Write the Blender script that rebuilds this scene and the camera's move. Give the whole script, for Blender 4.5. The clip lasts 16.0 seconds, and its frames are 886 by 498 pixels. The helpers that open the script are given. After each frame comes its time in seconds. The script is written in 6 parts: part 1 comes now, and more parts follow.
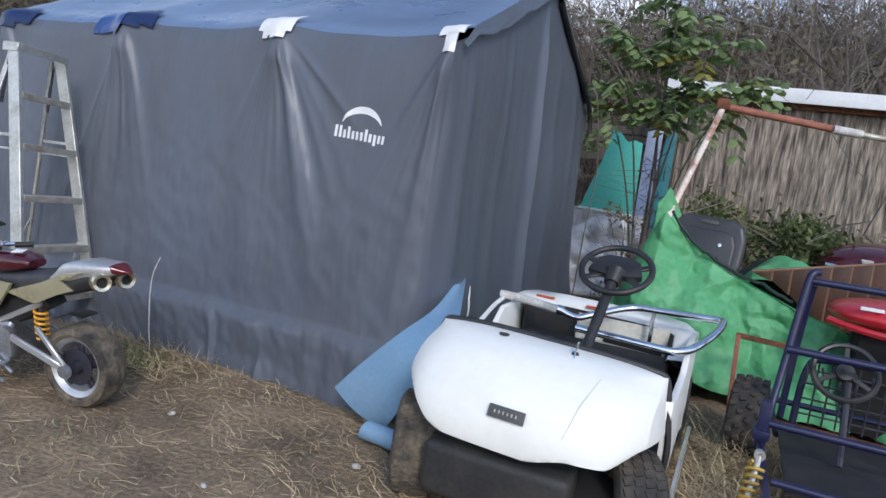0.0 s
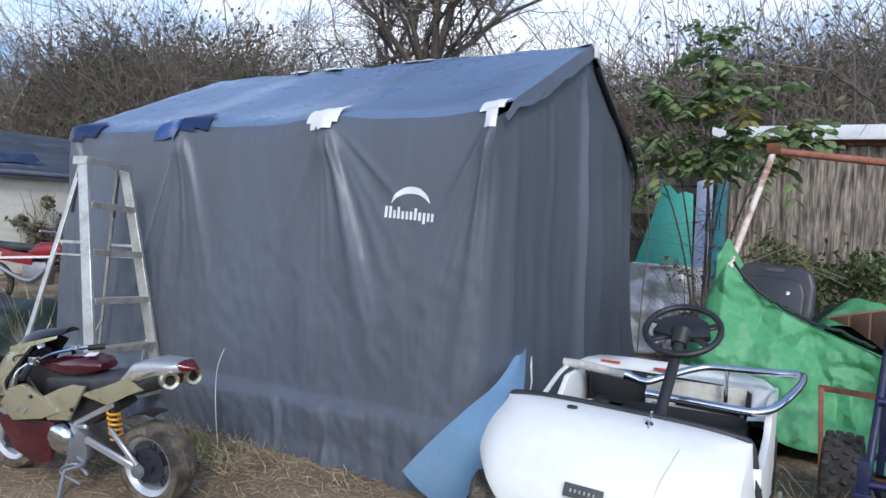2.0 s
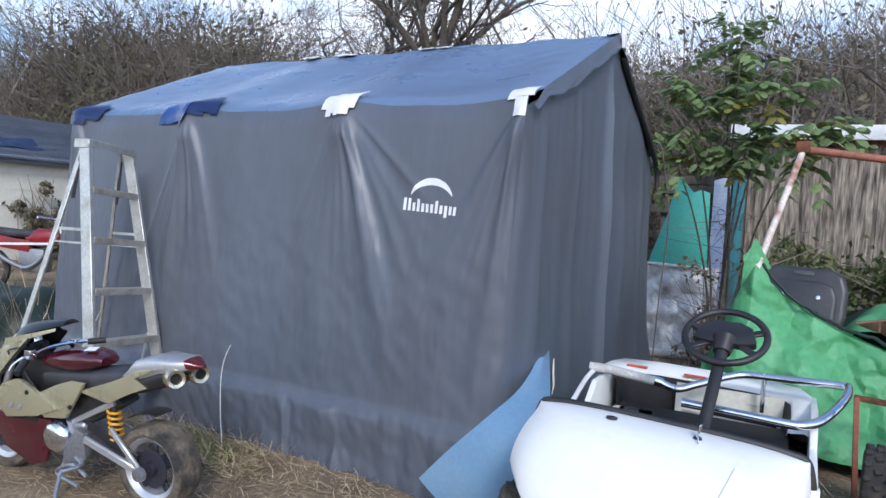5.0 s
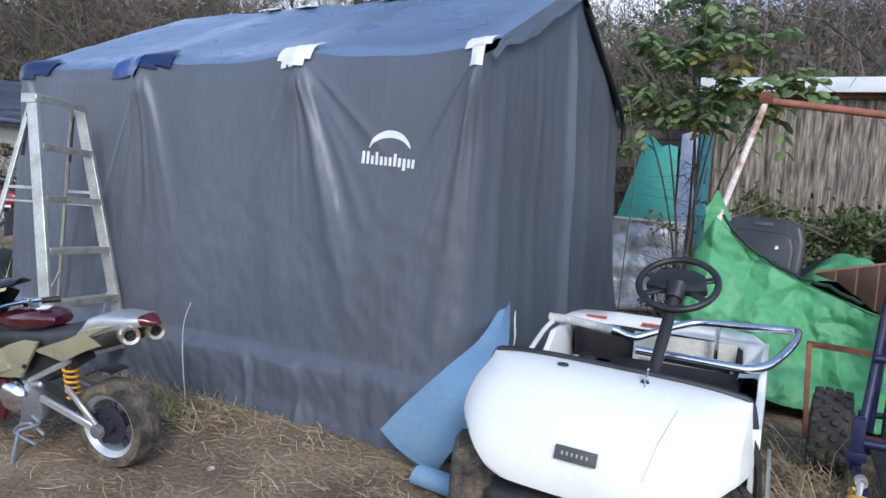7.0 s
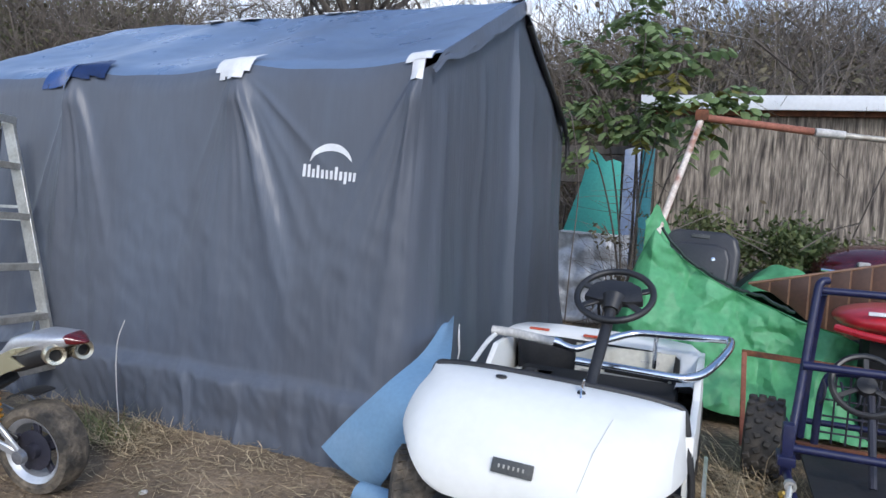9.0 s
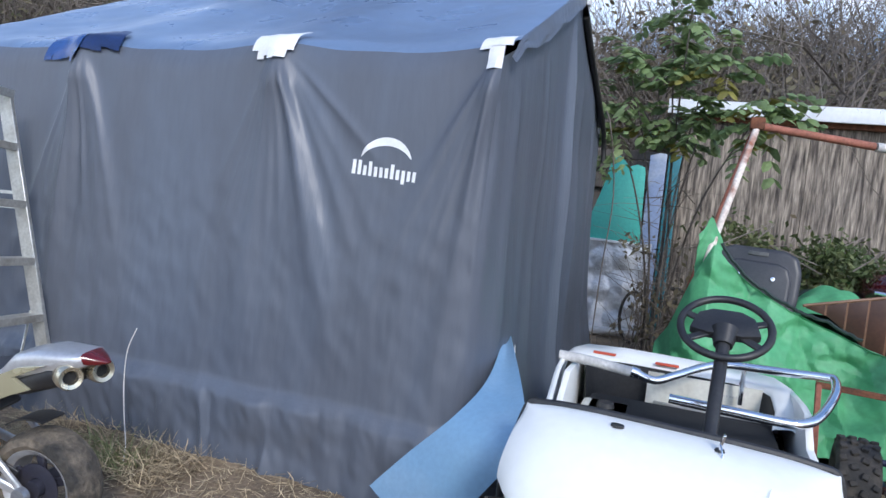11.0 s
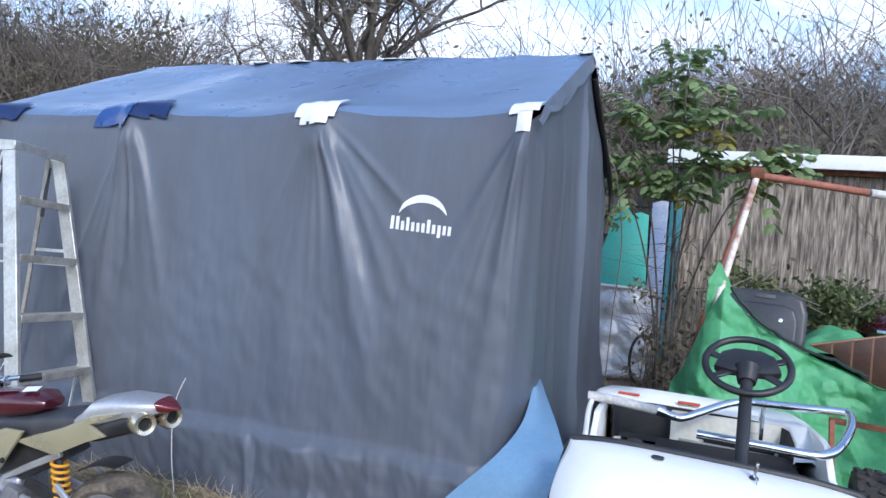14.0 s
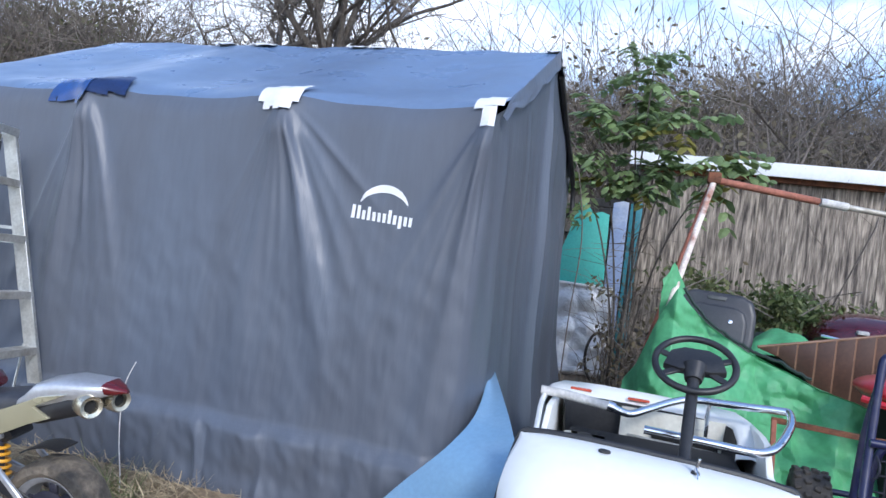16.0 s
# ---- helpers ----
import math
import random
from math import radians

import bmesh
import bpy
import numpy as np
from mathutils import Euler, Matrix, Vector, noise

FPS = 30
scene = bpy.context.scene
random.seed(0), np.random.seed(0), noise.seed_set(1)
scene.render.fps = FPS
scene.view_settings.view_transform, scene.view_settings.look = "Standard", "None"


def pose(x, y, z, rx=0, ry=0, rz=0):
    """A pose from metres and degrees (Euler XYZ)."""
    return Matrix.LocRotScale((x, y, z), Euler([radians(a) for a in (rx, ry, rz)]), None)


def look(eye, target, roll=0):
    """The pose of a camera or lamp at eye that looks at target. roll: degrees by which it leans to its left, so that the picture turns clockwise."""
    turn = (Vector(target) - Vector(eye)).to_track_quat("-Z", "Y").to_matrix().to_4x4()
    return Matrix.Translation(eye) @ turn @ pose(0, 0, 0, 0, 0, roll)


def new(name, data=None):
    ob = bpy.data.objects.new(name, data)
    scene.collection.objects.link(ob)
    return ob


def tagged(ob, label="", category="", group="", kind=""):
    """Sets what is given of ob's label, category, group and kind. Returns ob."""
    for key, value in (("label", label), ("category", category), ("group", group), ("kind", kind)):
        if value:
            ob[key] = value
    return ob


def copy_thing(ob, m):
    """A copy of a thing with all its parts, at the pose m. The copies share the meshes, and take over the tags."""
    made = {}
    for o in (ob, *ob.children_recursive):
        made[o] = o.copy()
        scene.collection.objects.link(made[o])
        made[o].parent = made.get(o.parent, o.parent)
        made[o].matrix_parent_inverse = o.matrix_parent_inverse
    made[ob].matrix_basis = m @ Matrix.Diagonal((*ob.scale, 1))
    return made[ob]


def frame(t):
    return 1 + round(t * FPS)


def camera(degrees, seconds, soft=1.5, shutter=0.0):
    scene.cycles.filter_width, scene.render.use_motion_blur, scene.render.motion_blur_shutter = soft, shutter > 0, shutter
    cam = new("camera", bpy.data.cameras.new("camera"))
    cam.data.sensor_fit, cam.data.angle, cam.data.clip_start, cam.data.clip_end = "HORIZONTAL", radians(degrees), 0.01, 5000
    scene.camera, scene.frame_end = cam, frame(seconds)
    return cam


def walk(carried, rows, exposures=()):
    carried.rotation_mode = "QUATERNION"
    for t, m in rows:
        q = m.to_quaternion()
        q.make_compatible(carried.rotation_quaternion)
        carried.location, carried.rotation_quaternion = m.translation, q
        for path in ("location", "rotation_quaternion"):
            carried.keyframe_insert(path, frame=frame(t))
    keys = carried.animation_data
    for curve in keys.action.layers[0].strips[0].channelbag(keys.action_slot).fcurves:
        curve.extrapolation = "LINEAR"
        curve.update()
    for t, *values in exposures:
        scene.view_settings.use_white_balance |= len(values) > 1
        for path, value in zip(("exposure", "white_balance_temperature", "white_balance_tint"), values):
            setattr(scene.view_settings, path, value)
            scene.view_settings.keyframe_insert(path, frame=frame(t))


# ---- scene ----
cam = camera(67.2, 16.0)
PATH = [
    (0, (1.471, 0.655, 1.402), (0.668, 2.467, 1.133), 7.1),
    (0.5, (1.466, 0.643, 1.403), (0.634, 2.442, 1.136), 6.7),
    (1, (1.46, 0.634, 1.438), (0.587, 2.427, 1.287), 4.6),
    (1.5, (1.458, 0.635, 1.443), (0.523, 2.399, 1.327), 2.6),
    (2, (1.453, 0.657, 1.441), (0.489, 2.407, 1.356), 2.1),
    (2.5, (1.487, 0.744, 1.434), (0.542, 2.506, 1.392), 2.4),
    (3, (1.484, 0.84, 1.399), (0.562, 2.615, 1.389), 2.3),
    (3.5, (1.373, 0.818, 1.412), (0.419, 2.571, 1.277), 2.6),
    (3.7, (1.301, 0.766, 1.433), (0.336, 2.515, 1.344), 3.1),
    (6, (1.244, 0.774, 1.413), (0.304, 2.533, 1.269), 3.4),
    (6.5, (1.304, 0.819, 1.391), (0.385, 2.586, 1.211), 3.1),
    (7, (1.331, 0.824, 1.396), (0.441, 2.602, 1.181), 2.7),
    (7.5, (1.324, 0.813, 1.393), (0.448, 2.596, 1.16), 3.1),
    (8, (1.319, 0.81, 1.387), (0.448, 2.594, 1.145), 3.5),
    (8.5, (1.36, 0.829, 1.405), (0.523, 2.638, 1.236), 3.9),
    (9, (1.381, 0.859, 1.392), (0.612, 2.698, 1.227), 2.7),
    (9.2, (1.376, 0.871, 1.393), (0.624, 2.716, 1.226), 2.3),
    (11.3, (0.765, 1.085, 1.417), (0.073, 2.954, 1.246), 5.3),
    (11.5, (0.741, 1.017, 1.434), (0.021, 2.881, 1.36), 3.0),
    (12, (0.686, 0.874, 1.44), (-0.162, 2.684, 1.38), 2.0),
    (12.5, (0.689, 0.863, 1.431), (-0.211, 2.649, 1.394), 1.2),
    (13, (0.696, 0.826, 1.42), (-0.221, 2.603, 1.399), 2.1),
    (13.5, (0.709, 0.804, 1.416), (-0.108, 2.629, 1.387), 3.4),
    (14, (0.727, 0.805, 1.418), (0.034, 2.681, 1.386), 4.1),
    (14.5, (0.716, 0.816, 1.42), (0.068, 2.708, 1.384), 4.7),
    (15, (0.726, 0.813, 1.414), (0.076, 2.704, 1.374), 5.2),
    (15.5, (0.739, 0.804, 1.412), (0.127, 2.708, 1.371), 5.8),
    (16, (0.747, 0.803, 1.415), (0.158, 2.714, 1.371), 6.3),
]
walk(cam, [(t, look(eye, target, roll)) for t, eye, target, roll in PATH], [(0.0, 0.34, 6300, 11), (3.5, 0.49, 6120, 11), (6.2, 0.54, 6120, 11), (7.5, 0.47, 6140, 11), (9.0, 0.42, 6160, 11), (12.0, 0.71, 5930, 11), (16.0, 0.75, 5880, 11)])

# ---------------------------------------------------------------- world and light
world = bpy.data.worlds.new("sky")
scene.world = world
world.use_nodes = True
wn, wl = world.node_tree.nodes, world.node_tree.links
bg = wn["Background"]
sky = wn.new("ShaderNodeTexSky")
sky.sky_type = "NISHITA"
sky.sun_disc = False
sky.ozone_density = 3.0
SUN_EL, SUN_AZ = 34.0, 146.0
sky.sun_elevation, sky.sun_rotation = radians(SUN_EL), radians(SUN_AZ)
coord = wn.new("ShaderNodeTexCoord")
stretch = wn.new("ShaderNodeMapping")
stretch.inputs["Scale"].default_value = (1.0, 1.0, 2.6)
stretch.inputs["Location"].default_value = (0.35, 0.0, 0.2)
cloud = wn.new("ShaderNodeTexNoise")
cloud.inputs["Scale"].default_value, cloud.inputs["Detail"].default_value = 1.7, 7.0
cloud.inputs["Roughness"].default_value = 0.55
ramp = wn.new("ShaderNodeValToRGB")
ramp.color_ramp.elements[0].position, ramp.color_ramp.elements[1].position = 0.43, 0.57
mixc = wn.new("ShaderNodeMix")
mixc.data_type = "RGBA"
mixc.inputs["B"].default_value = (6.9, 7.2, 7.7, 1)
wl.new(coord.outputs["Generated"], stretch.inputs["Vector"])
wl.new(stretch.outputs["Vector"], cloud.inputs["Vector"])
wl.new(cloud.outputs["Fac"], ramp.inputs["Fac"])
apart = wn.new("ShaderNodeSeparateXYZ")
fade = wn.new("ShaderNodeMapRange")
fade.interpolation_type = "SMOOTHSTEP"
fade.inputs["From Min"].default_value, fade.inputs["From Max"].default_value = 0.24, 0.50
fade.inputs["To Min"].default_value, fade.inputs["To Max"].default_value = 1.0, 0.12
thin = wn.new("ShaderNodeMath")
thin.operation = "MULTIPLY"
wl.new(coord.outputs["Generated"], apart.inputs["Vector"])
wl.new(apart.outputs["Z"], fade.inputs["Value"])
wl.new(ramp.outputs["Color"], thin.inputs[0]), wl.new(fade.outputs["Result"], thin.inputs[1])
wl.new(thin.outputs["Value"], mixc.inputs["Factor"])
wl.new(sky.outputs["Color"], mixc.inputs["A"])
wl.new(mixc.outputs["Result"], bg.inputs["Color"])
bg.inputs["Strength"].default_value = 0.17
sun = new("sun", bpy.data.lights.new("sun", "SUN"))
sun.data.energy, sun.data.angle, sun.data.color = 1.25, radians(12), (1.0, 0.95, 0.87)
sun.matrix_world = look((20 * math.sin(radians(SUN_AZ)), 20 * math.cos(radians(SUN_AZ)), 20 * math.tan(radians(SUN_EL))), (0, 0, 0))


# ---------------------------------------------------------------- materials
def material(name, color, rough=0.6, metal=0.0, vary=0.18, scale=6.0, fine=60.0, bump=0.15, second=None,
             amount=0.45, stretchv=(1, 1, 1), islands=0.0, objects=0.0, coat=0.0, dist=0.004, transl=0.0, detail=5.0):
    m = bpy.data.materials.new(name)
    m.use_nodes = True
    n, l = m.node_tree.nodes, m.node_tree.links
    b = n["Principled BSDF"]
    b.inputs["Roughness"].default_value, b.inputs["Metallic"].default_value = rough, metal
    b.inputs["Coat Weight"].default_value = coat
    b.inputs["Coat Roughness"].default_value = 0.12
    tc = n.new("ShaderNodeTexCoord")
    mp = n.new("ShaderNodeMapping")
    mp.inputs["Scale"].default_value = stretchv
    l.new(tc.outputs["Object"], mp.inputs["Vector"])
    big, small = n.new("ShaderNodeTexNoise"), n.new("ShaderNodeTexNoise")
    big.inputs["Scale"].default_value, big.inputs["Detail"].default_value = scale, detail
    small.inputs["Scale"].default_value, small.inputs["Detail"].default_value = fine, 3.0
    for t in (big, small):
        l.new(mp.outputs["Vector"], t.inputs["Vector"])
    mask = n.new("ShaderNodeValToRGB")
    mask.color_ramp.elements[0].position, mask.color_ramp.elements[1].position = 1.0 - amount - 0.14, 1.0 - amount + 0.14
    l.new(big.outputs["Fac"], mask.inputs["Fac"])
    two = n.new("ShaderNodeMix")
    two.data_type = "RGBA"
    other = second or tuple(c * (1 - vary * 1.4) for c in color)
    two.inputs["A"].default_value, two.inputs["B"].default_value = (*color, 1), (*other, 1)
    l.new(mask.outputs["Color"], two.inputs["Factor"])
    hsv = n.new("ShaderNodeHueSaturation")
    l.new(two.outputs["Result"], hsv.inputs["Color"])
    val = n.new("ShaderNodeMapRange")
    val.inputs["From Min"].default_value, val.inputs["From Max"].default_value = 0.25, 0.75
    val.inputs["To Min"].default_value, val.inputs["To Max"].default_value = 1 - vary, 1 + vary
    l.new(small.outputs["Fac"], val.inputs["Value"])
    out = val.outputs["Result"]
    if islands or objects:
        src = n.new("ShaderNodeNewGeometry").outputs["Random Per Island"] if islands else n.new("ShaderNodeObjectInfo").outputs["Random"]
        r = n.new("ShaderNodeMapRange")
        k = islands or objects
        r.inputs["To Min"].default_value, r.inputs["To Max"].default_value = 1 - k, 1 + k
        l.new(src, r.inputs["Value"])
        mul = n.new("ShaderNodeMath")
        mul.operation = "MULTIPLY"
        l.new(out, mul.inputs[0]), l.new(r.outputs["Result"], mul.inputs[1])
        out = mul.outputs["Value"]
    l.new(out, hsv.inputs["Value"])
    l.new(hsv.outputs["Color"], b.inputs["Base Color"])
    rr = n.new("ShaderNodeMapRange")
    rr.inputs["To Min"].default_value, rr.inputs["To Max"].default_value = max(0.02, rough - 0.12), min(1, rough + 0.14)
    l.new(big.outputs["Fac"], rr.inputs["Value"]), l.new(rr.outputs["Result"], b.inputs["Roughness"])
    if bump:
        bp = n.new("ShaderNodeBump")
        bp.inputs["Strength"].default_value, bp.inputs["Distance"].default_value = bump, dist
        l.new(small.outputs["Fac"], bp.inputs["Height"]), l.new(bp.outputs["Normal"], b.inputs["Normal"])
    if transl:
        tr = n.new("ShaderNodeBsdfTranslucent")
        l.new(hsv.outputs["Color"], tr.inputs["Color"])
        mx = n.new("ShaderNodeMixShader")
        mx.inputs["Fac"].default_value = transl
        l.new(b.outputs["BSDF"], mx.inputs[1]), l.new(tr.outputs["BSDF"], mx.inputs[2])
        l.new(mx.outputs["Shader"], n["Material Output"].inputs["Surface"])
    return m


M = {}
M["ground"] = material("ground", (0.30, 0.22, 0.14), 0.95, vary=0.35, scale=2.2, fine=38, bump=0.8, second=(0.145, 0.105, 0.068), amount=0.5, dist=0.02, detail=9)
M["straw"] = material("straw", (0.46, 0.37, 0.23), 0.85, vary=0.2, scale=3, fine=40, bump=0, second=(0.36, 0.26, 0.15), islands=0.45)
M["grass"] = material("grass", (0.17, 0.19, 0.075), 0.7, vary=0.2, scale=3, fine=30, bump=0, second=(0.20, 0.19, 0.07), islands=0.4)
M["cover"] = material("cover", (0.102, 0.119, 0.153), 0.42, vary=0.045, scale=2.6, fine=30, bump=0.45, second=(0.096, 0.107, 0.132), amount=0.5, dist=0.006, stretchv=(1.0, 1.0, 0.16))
# same grey cloth as cover, with the blue sky sheen painted into its colour
M["cover_sky_sheen"] = material("cover_sky_sheen", (0.135, 0.205, 0.335), 0.29, vary=0.06, scale=2.6, fine=30, bump=0.16, second=(0.142, 0.202, 0.310), amount=0.5, dist=0.004)
M["blue_tape"] = material("blue_tape", (0.012, 0.03, 0.11), 0.35, vary=0.2, scale=9, fine=60, bump=0.2, islands=0.3)
M["bright_tape"] = material("bright_tape", (0.02, 0.07, 0.26), 0.22, vary=0.2, scale=9, fine=60, bump=0.2, islands=0.3)
M["white_tape"] = material("white_tape", (0.80, 0.80, 0.80), 0.5, vary=0.05, scale=8, fine=60, bump=0.2)
M["print_white"] = material("print_white", (0.78, 0.79, 0.80), 0.5, vary=0.06, scale=30, fine=160, bump=0)
M["aluminium"] = material("aluminium", (0.60, 0.60, 0.57), 0.42, metal=0.75, vary=0.14, scale=11, fine=70, bump=0.15, second=(0.44, 0.43, 0.39), amount=0.42)
M["dull_step"] = material("dull_step", (0.52, 0.50, 0.45), 0.5, metal=0.55, vary=0.15, scale=12, fine=60, bump=0.25, second=(0.36, 0.33, 0.28))
M["cart_white"] = material("cart_white", (0.85, 0.85, 0.81), 0.42, vary=0.02, scale=3, fine=30, bump=0.03, second=(0.74, 0.74, 0.69), amount=0.35, coat=0.1)
M["cart_cream"] = material("cart_cream", (0.66, 0.65, 0.57), 0.4, vary=0.08, scale=6, fine=50, bump=0.08, second=(0.48, 0.45, 0.37), amount=0.38)
M["black_plastic"] = material("black_plastic", (0.018, 0.018, 0.02), 0.42, vary=0.2, scale=8, fine=80, bump=0.15, second=(0.035, 0.034, 0.033))
M["dusty_black"] = material("dusty_black", (0.022, 0.022, 0.023), 0.6, vary=0.25, scale=7, fine=50, bump=0.2, second=(0.042, 0.039, 0.036), amount=0.4)
M["rubber"] = material("rubber", (0.028, 0.027, 0.026), 0.82, vary=0.25, scale=9, fine=60, bump=0.35, second=(0.10, 0.085, 0.068), amount=0.42)
M["muddy_rubber"] = material("muddy_rubber", (0.035, 0.032, 0.028), 0.9, vary=0.35, scale=11, fine=50, bump=0.9, second=(0.165, 0.135, 0.10), amount=0.52, dist=0.012)
M["rust"] = material("rust", (0.20, 0.075, 0.035), 0.85, vary=0.3, scale=14, fine=70, bump=0.4, second=(0.09, 0.04, 0.025))
M["rust_paint"] = material("rust_paint", (0.30, 0.11, 0.06), 0.7, vary=0.2, scale=9, fine=70, bump=0.35, second=(0.74, 0.66, 0.58), amount=0.58)
M["rust_paint_red"] = material("rust_paint_red", (0.36, 0.13, 0.085), 0.75, vary=0.2, scale=10, fine=70, bump=0.35, second=(0.22, 0.09, 0.06), amount=0.45)
M["grey_paint"] = material("grey_paint", (0.46, 0.45, 0.43), 0.65, vary=0.2, scale=14, fine=70, bump=0.35, second=(0.66, 0.64, 0.60), amount=0.4)
M["chrome"] = material("chrome", (0.80, 0.82, 0.86), 0.12, metal=1.0, vary=0.05, scale=10, fine=60, bump=0.02, second=(0.62, 0.64, 0.68), amount=0.3)
M["green_tarp"] = material("green_tarp", (0.10, 0.375, 0.165), 0.52, vary=0.14, scale=6.0, fine=24, bump=0.35, second=(0.135, 0.42, 0.20), amount=0.35, transl=0.08, dist=0.004)
M["dark_tarp"] = material("dark_tarp", (0.02, 0.035, 0.028), 0.5, vary=0.2, scale=4, fine=90, bump=0.2)
M["seat_vinyl"] = material("seat_vinyl", (0.035, 0.036, 0.042), 0.42, vary=0.12, scale=5, fine=80, bump=0.2, second=(0.065, 0.065, 0.07), amount=0.4)
M["kart_blue"] = material("kart_blue", (0.012, 0.015, 0.058), 0.38, vary=0.15, scale=8, fine=60, bump=0.15, second=(0.05, 0.045, 0.075), amount=0.34)
M["kart_dark"] = material("kart_dark", (0.03, 0.03, 0.045), 0.5, vary=0.2, scale=8, fine=60, bump=0.15)
M["yellow_spring"] = material("yellow_spring", (0.52, 0.34, 0.05), 0.45, vary=0.2, scale=14, fine=60, bump=0.15, second=(0.28, 0.2, 0.07))
M["orange_spring"] = material("orange_spring", (0.75, 0.36, 0.03), 0.35, vary=0.1, scale=14, fine=60, bump=0.05)
M["maroon"] = material("maroon", (0.055, 0.004, 0.010), 0.22, vary=0.08, scale=6, fine=20, bump=0.01, second=(0.075, 0.007, 0.014), coat=0.8)
M["red"] = material("red", (0.50, 0.02, 0.03), 0.3, vary=0.1, scale=6, fine=60, bump=0.05, second=(0.38, 0.02, 0.03), coat=0.5)
M["dark_red"] = material("dark_red", (0.27, 0.012, 0.022), 0.35, vary=0.15, scale=6, fine=60, bump=0.05, second=(0.17, 0.01, 0.016), coat=0.3)
M["champagne"] = material("champagne", (0.44, 0.41, 0.27), 0.24, metal=0.35, vary=0.03, scale=5, fine=14, bump=0.01, second=(0.36, 0.33, 0.21), amount=0.35, coat=0.9)
M["silver"] = material("silver", (0.58, 0.59, 0.61), 0.33, metal=0.6, vary=0.08, scale=6, fine=70, bump=0.05, second=(0.46, 0.46, 0.47), coat=0.3)
M["engine"] = material("engine", (0.33, 0.35, 0.39), 0.36, metal=0.7, vary=0.2, scale=14, fine=60, bump=0.2, second=(0.3, 0.3, 0.31))
M["exhaust"] = material("exhaust", (0.66, 0.60, 0.46), 0.28, metal=0.9, vary=0.1, scale=14, fine=60, bump=0.05)
M["tail_red"] = material("tail_red", (0.11, 0.006, 0.009), 0.15, vary=0.1, scale=14, fine=60, bump=0.05, coat=0.6)
M["plywood"] = material("plywood", (0.34, 0.29, 0.235), 0.9, vary=0.62, scale=4.0, fine=12.0, bump=0.9, second=(0.062, 0.052, 0.046), amount=0.47, stretchv=(6, 6, 0.55), dist=0.012, detail=4)
M["roof_white"] = material("roof_white", (0.78, 0.80, 0.82), 0.45, vary=0.05, scale=2, fine=30, bump=0.08, second=(0.60, 0.62, 0.63), amount=0.35)
M["old_wood"] = material("old_wood", (0.115, 0.10, 0.085), 0.9, vary=0.3, scale=3, fine=24, bump=0.5, stretchv=(5, 5, 0.6))
M["teal"] = material("teal", (0.09, 0.50, 0.41), 0.5, vary=0.10, scale=3, fine=40, bump=0.1, second=(0.10, 0.48, 0.40), amount=0.4)
M["panel_blue"] = material("panel_blue", (0.24, 0.31, 0.47), 0.45, vary=0.12, scale=3.5, fine=40, bump=0.15, second=(0.46, 0.50, 0.56), amount=0.4)
M["panel_teal_dark"] = material("panel_teal_dark", (0.04, 0.20, 0.24), 0.5, vary=0.12, scale=3.5, fine=40, bump=0.15)
M["silver_tarp"] = material("silver_tarp", (0.60, 0.61, 0.62), 0.36, metal=0.25, vary=0.12, scale=5, fine=34, bump=0.6, second=(0.44, 0.45, 0.47), amount=0.45, dist=0.015)
M["blue_sheet"] = material("blue_sheet", (0.18, 0.32, 0.47), 0.48, vary=0.06, scale=3.0, fine=50, bump=0.08, second=(0.23, 0.36, 0.50), amount=0.4)
M["bark"] = material("bark", (0.105, 0.088, 0.072), 0.95, vary=0.3, scale=6, fine=40, bump=0.6, second=(0.17, 0.15, 0.13))
M["twigs"] = material("twigs", (0.165, 0.138, 0.116), 0.95, vary=0.2, scale=2, fine=20, bump=0, second=(0.18, 0.155, 0.13), islands=0.4)
M["leaf"] = material("leaf", (0.20, 0.28, 0.115), 0.5, vary=0.15, scale=3, fine=40, bump=0.1, second=(0.24, 0.30, 0.14), islands=0.45, transl=0.38)
M["leaf_yellow"] = material("leaf_yellow", (0.24, 0.22, 0.05), 0.55, vary=0.15, scale=3, fine=40, bump=0.1, islands=0.35, transl=0.3)
M["vine"] = material("vine", (0.085, 0.12, 0.04), 0.6, vary=0.15, scale=3, fine=40, bump=0, second=(0.15, 0.15, 0.06), islands=0.45, transl=0.25)
M["wood_leaf"] = material("wood_leaf", (0.13, 0.115, 0.07), 0.95, vary=0.2, scale=0.8, fine=10, bump=0, second=(0.15, 0.115, 0.07), islands=0.45)
M["evergreen"] = material("evergreen", (0.095, 0.105, 0.05), 0.95, vary=0.2, scale=0.8, fine=10, bump=0, second=(0.15, 0.125, 0.065), islands=0.5)
M["siding"] = material("siding", (0.72, 0.70, 0.62), 0.6, vary=0.06, scale=1.5, fine=20, bump=0.1, second=(0.62, 0.60, 0.52), objects=0.05)
M["roof_dark"] = material("roof_dark", (0.190, 0.218, 0.275), 0.8, vary=0.15, scale=2, fine=20, bump=0.3, objects=0.1)
M["slat_wood"] = material("slat_wood", (0.050, 0.019, 0.011), 0.45, vary=0.2, scale=4, fine=40, bump=0.1, second=(0.075, 0.03, 0.017), objects=0.12)
M["slat_light"] = material("slat_light", (0.20, 0.10, 0.055), 0.5, vary=0.15, scale=6, fine=40, bump=0.1)
M["white_wire"] = material("white_wire", (0.72, 0.70, 0.66), 0.5, vary=0.05, scale=6, fine=40, bump=0)
M["amber"] = material("amber", (0.62, 0.10, 0.05), 0.35, vary=0.05, scale=6, fine=40, bump=0)
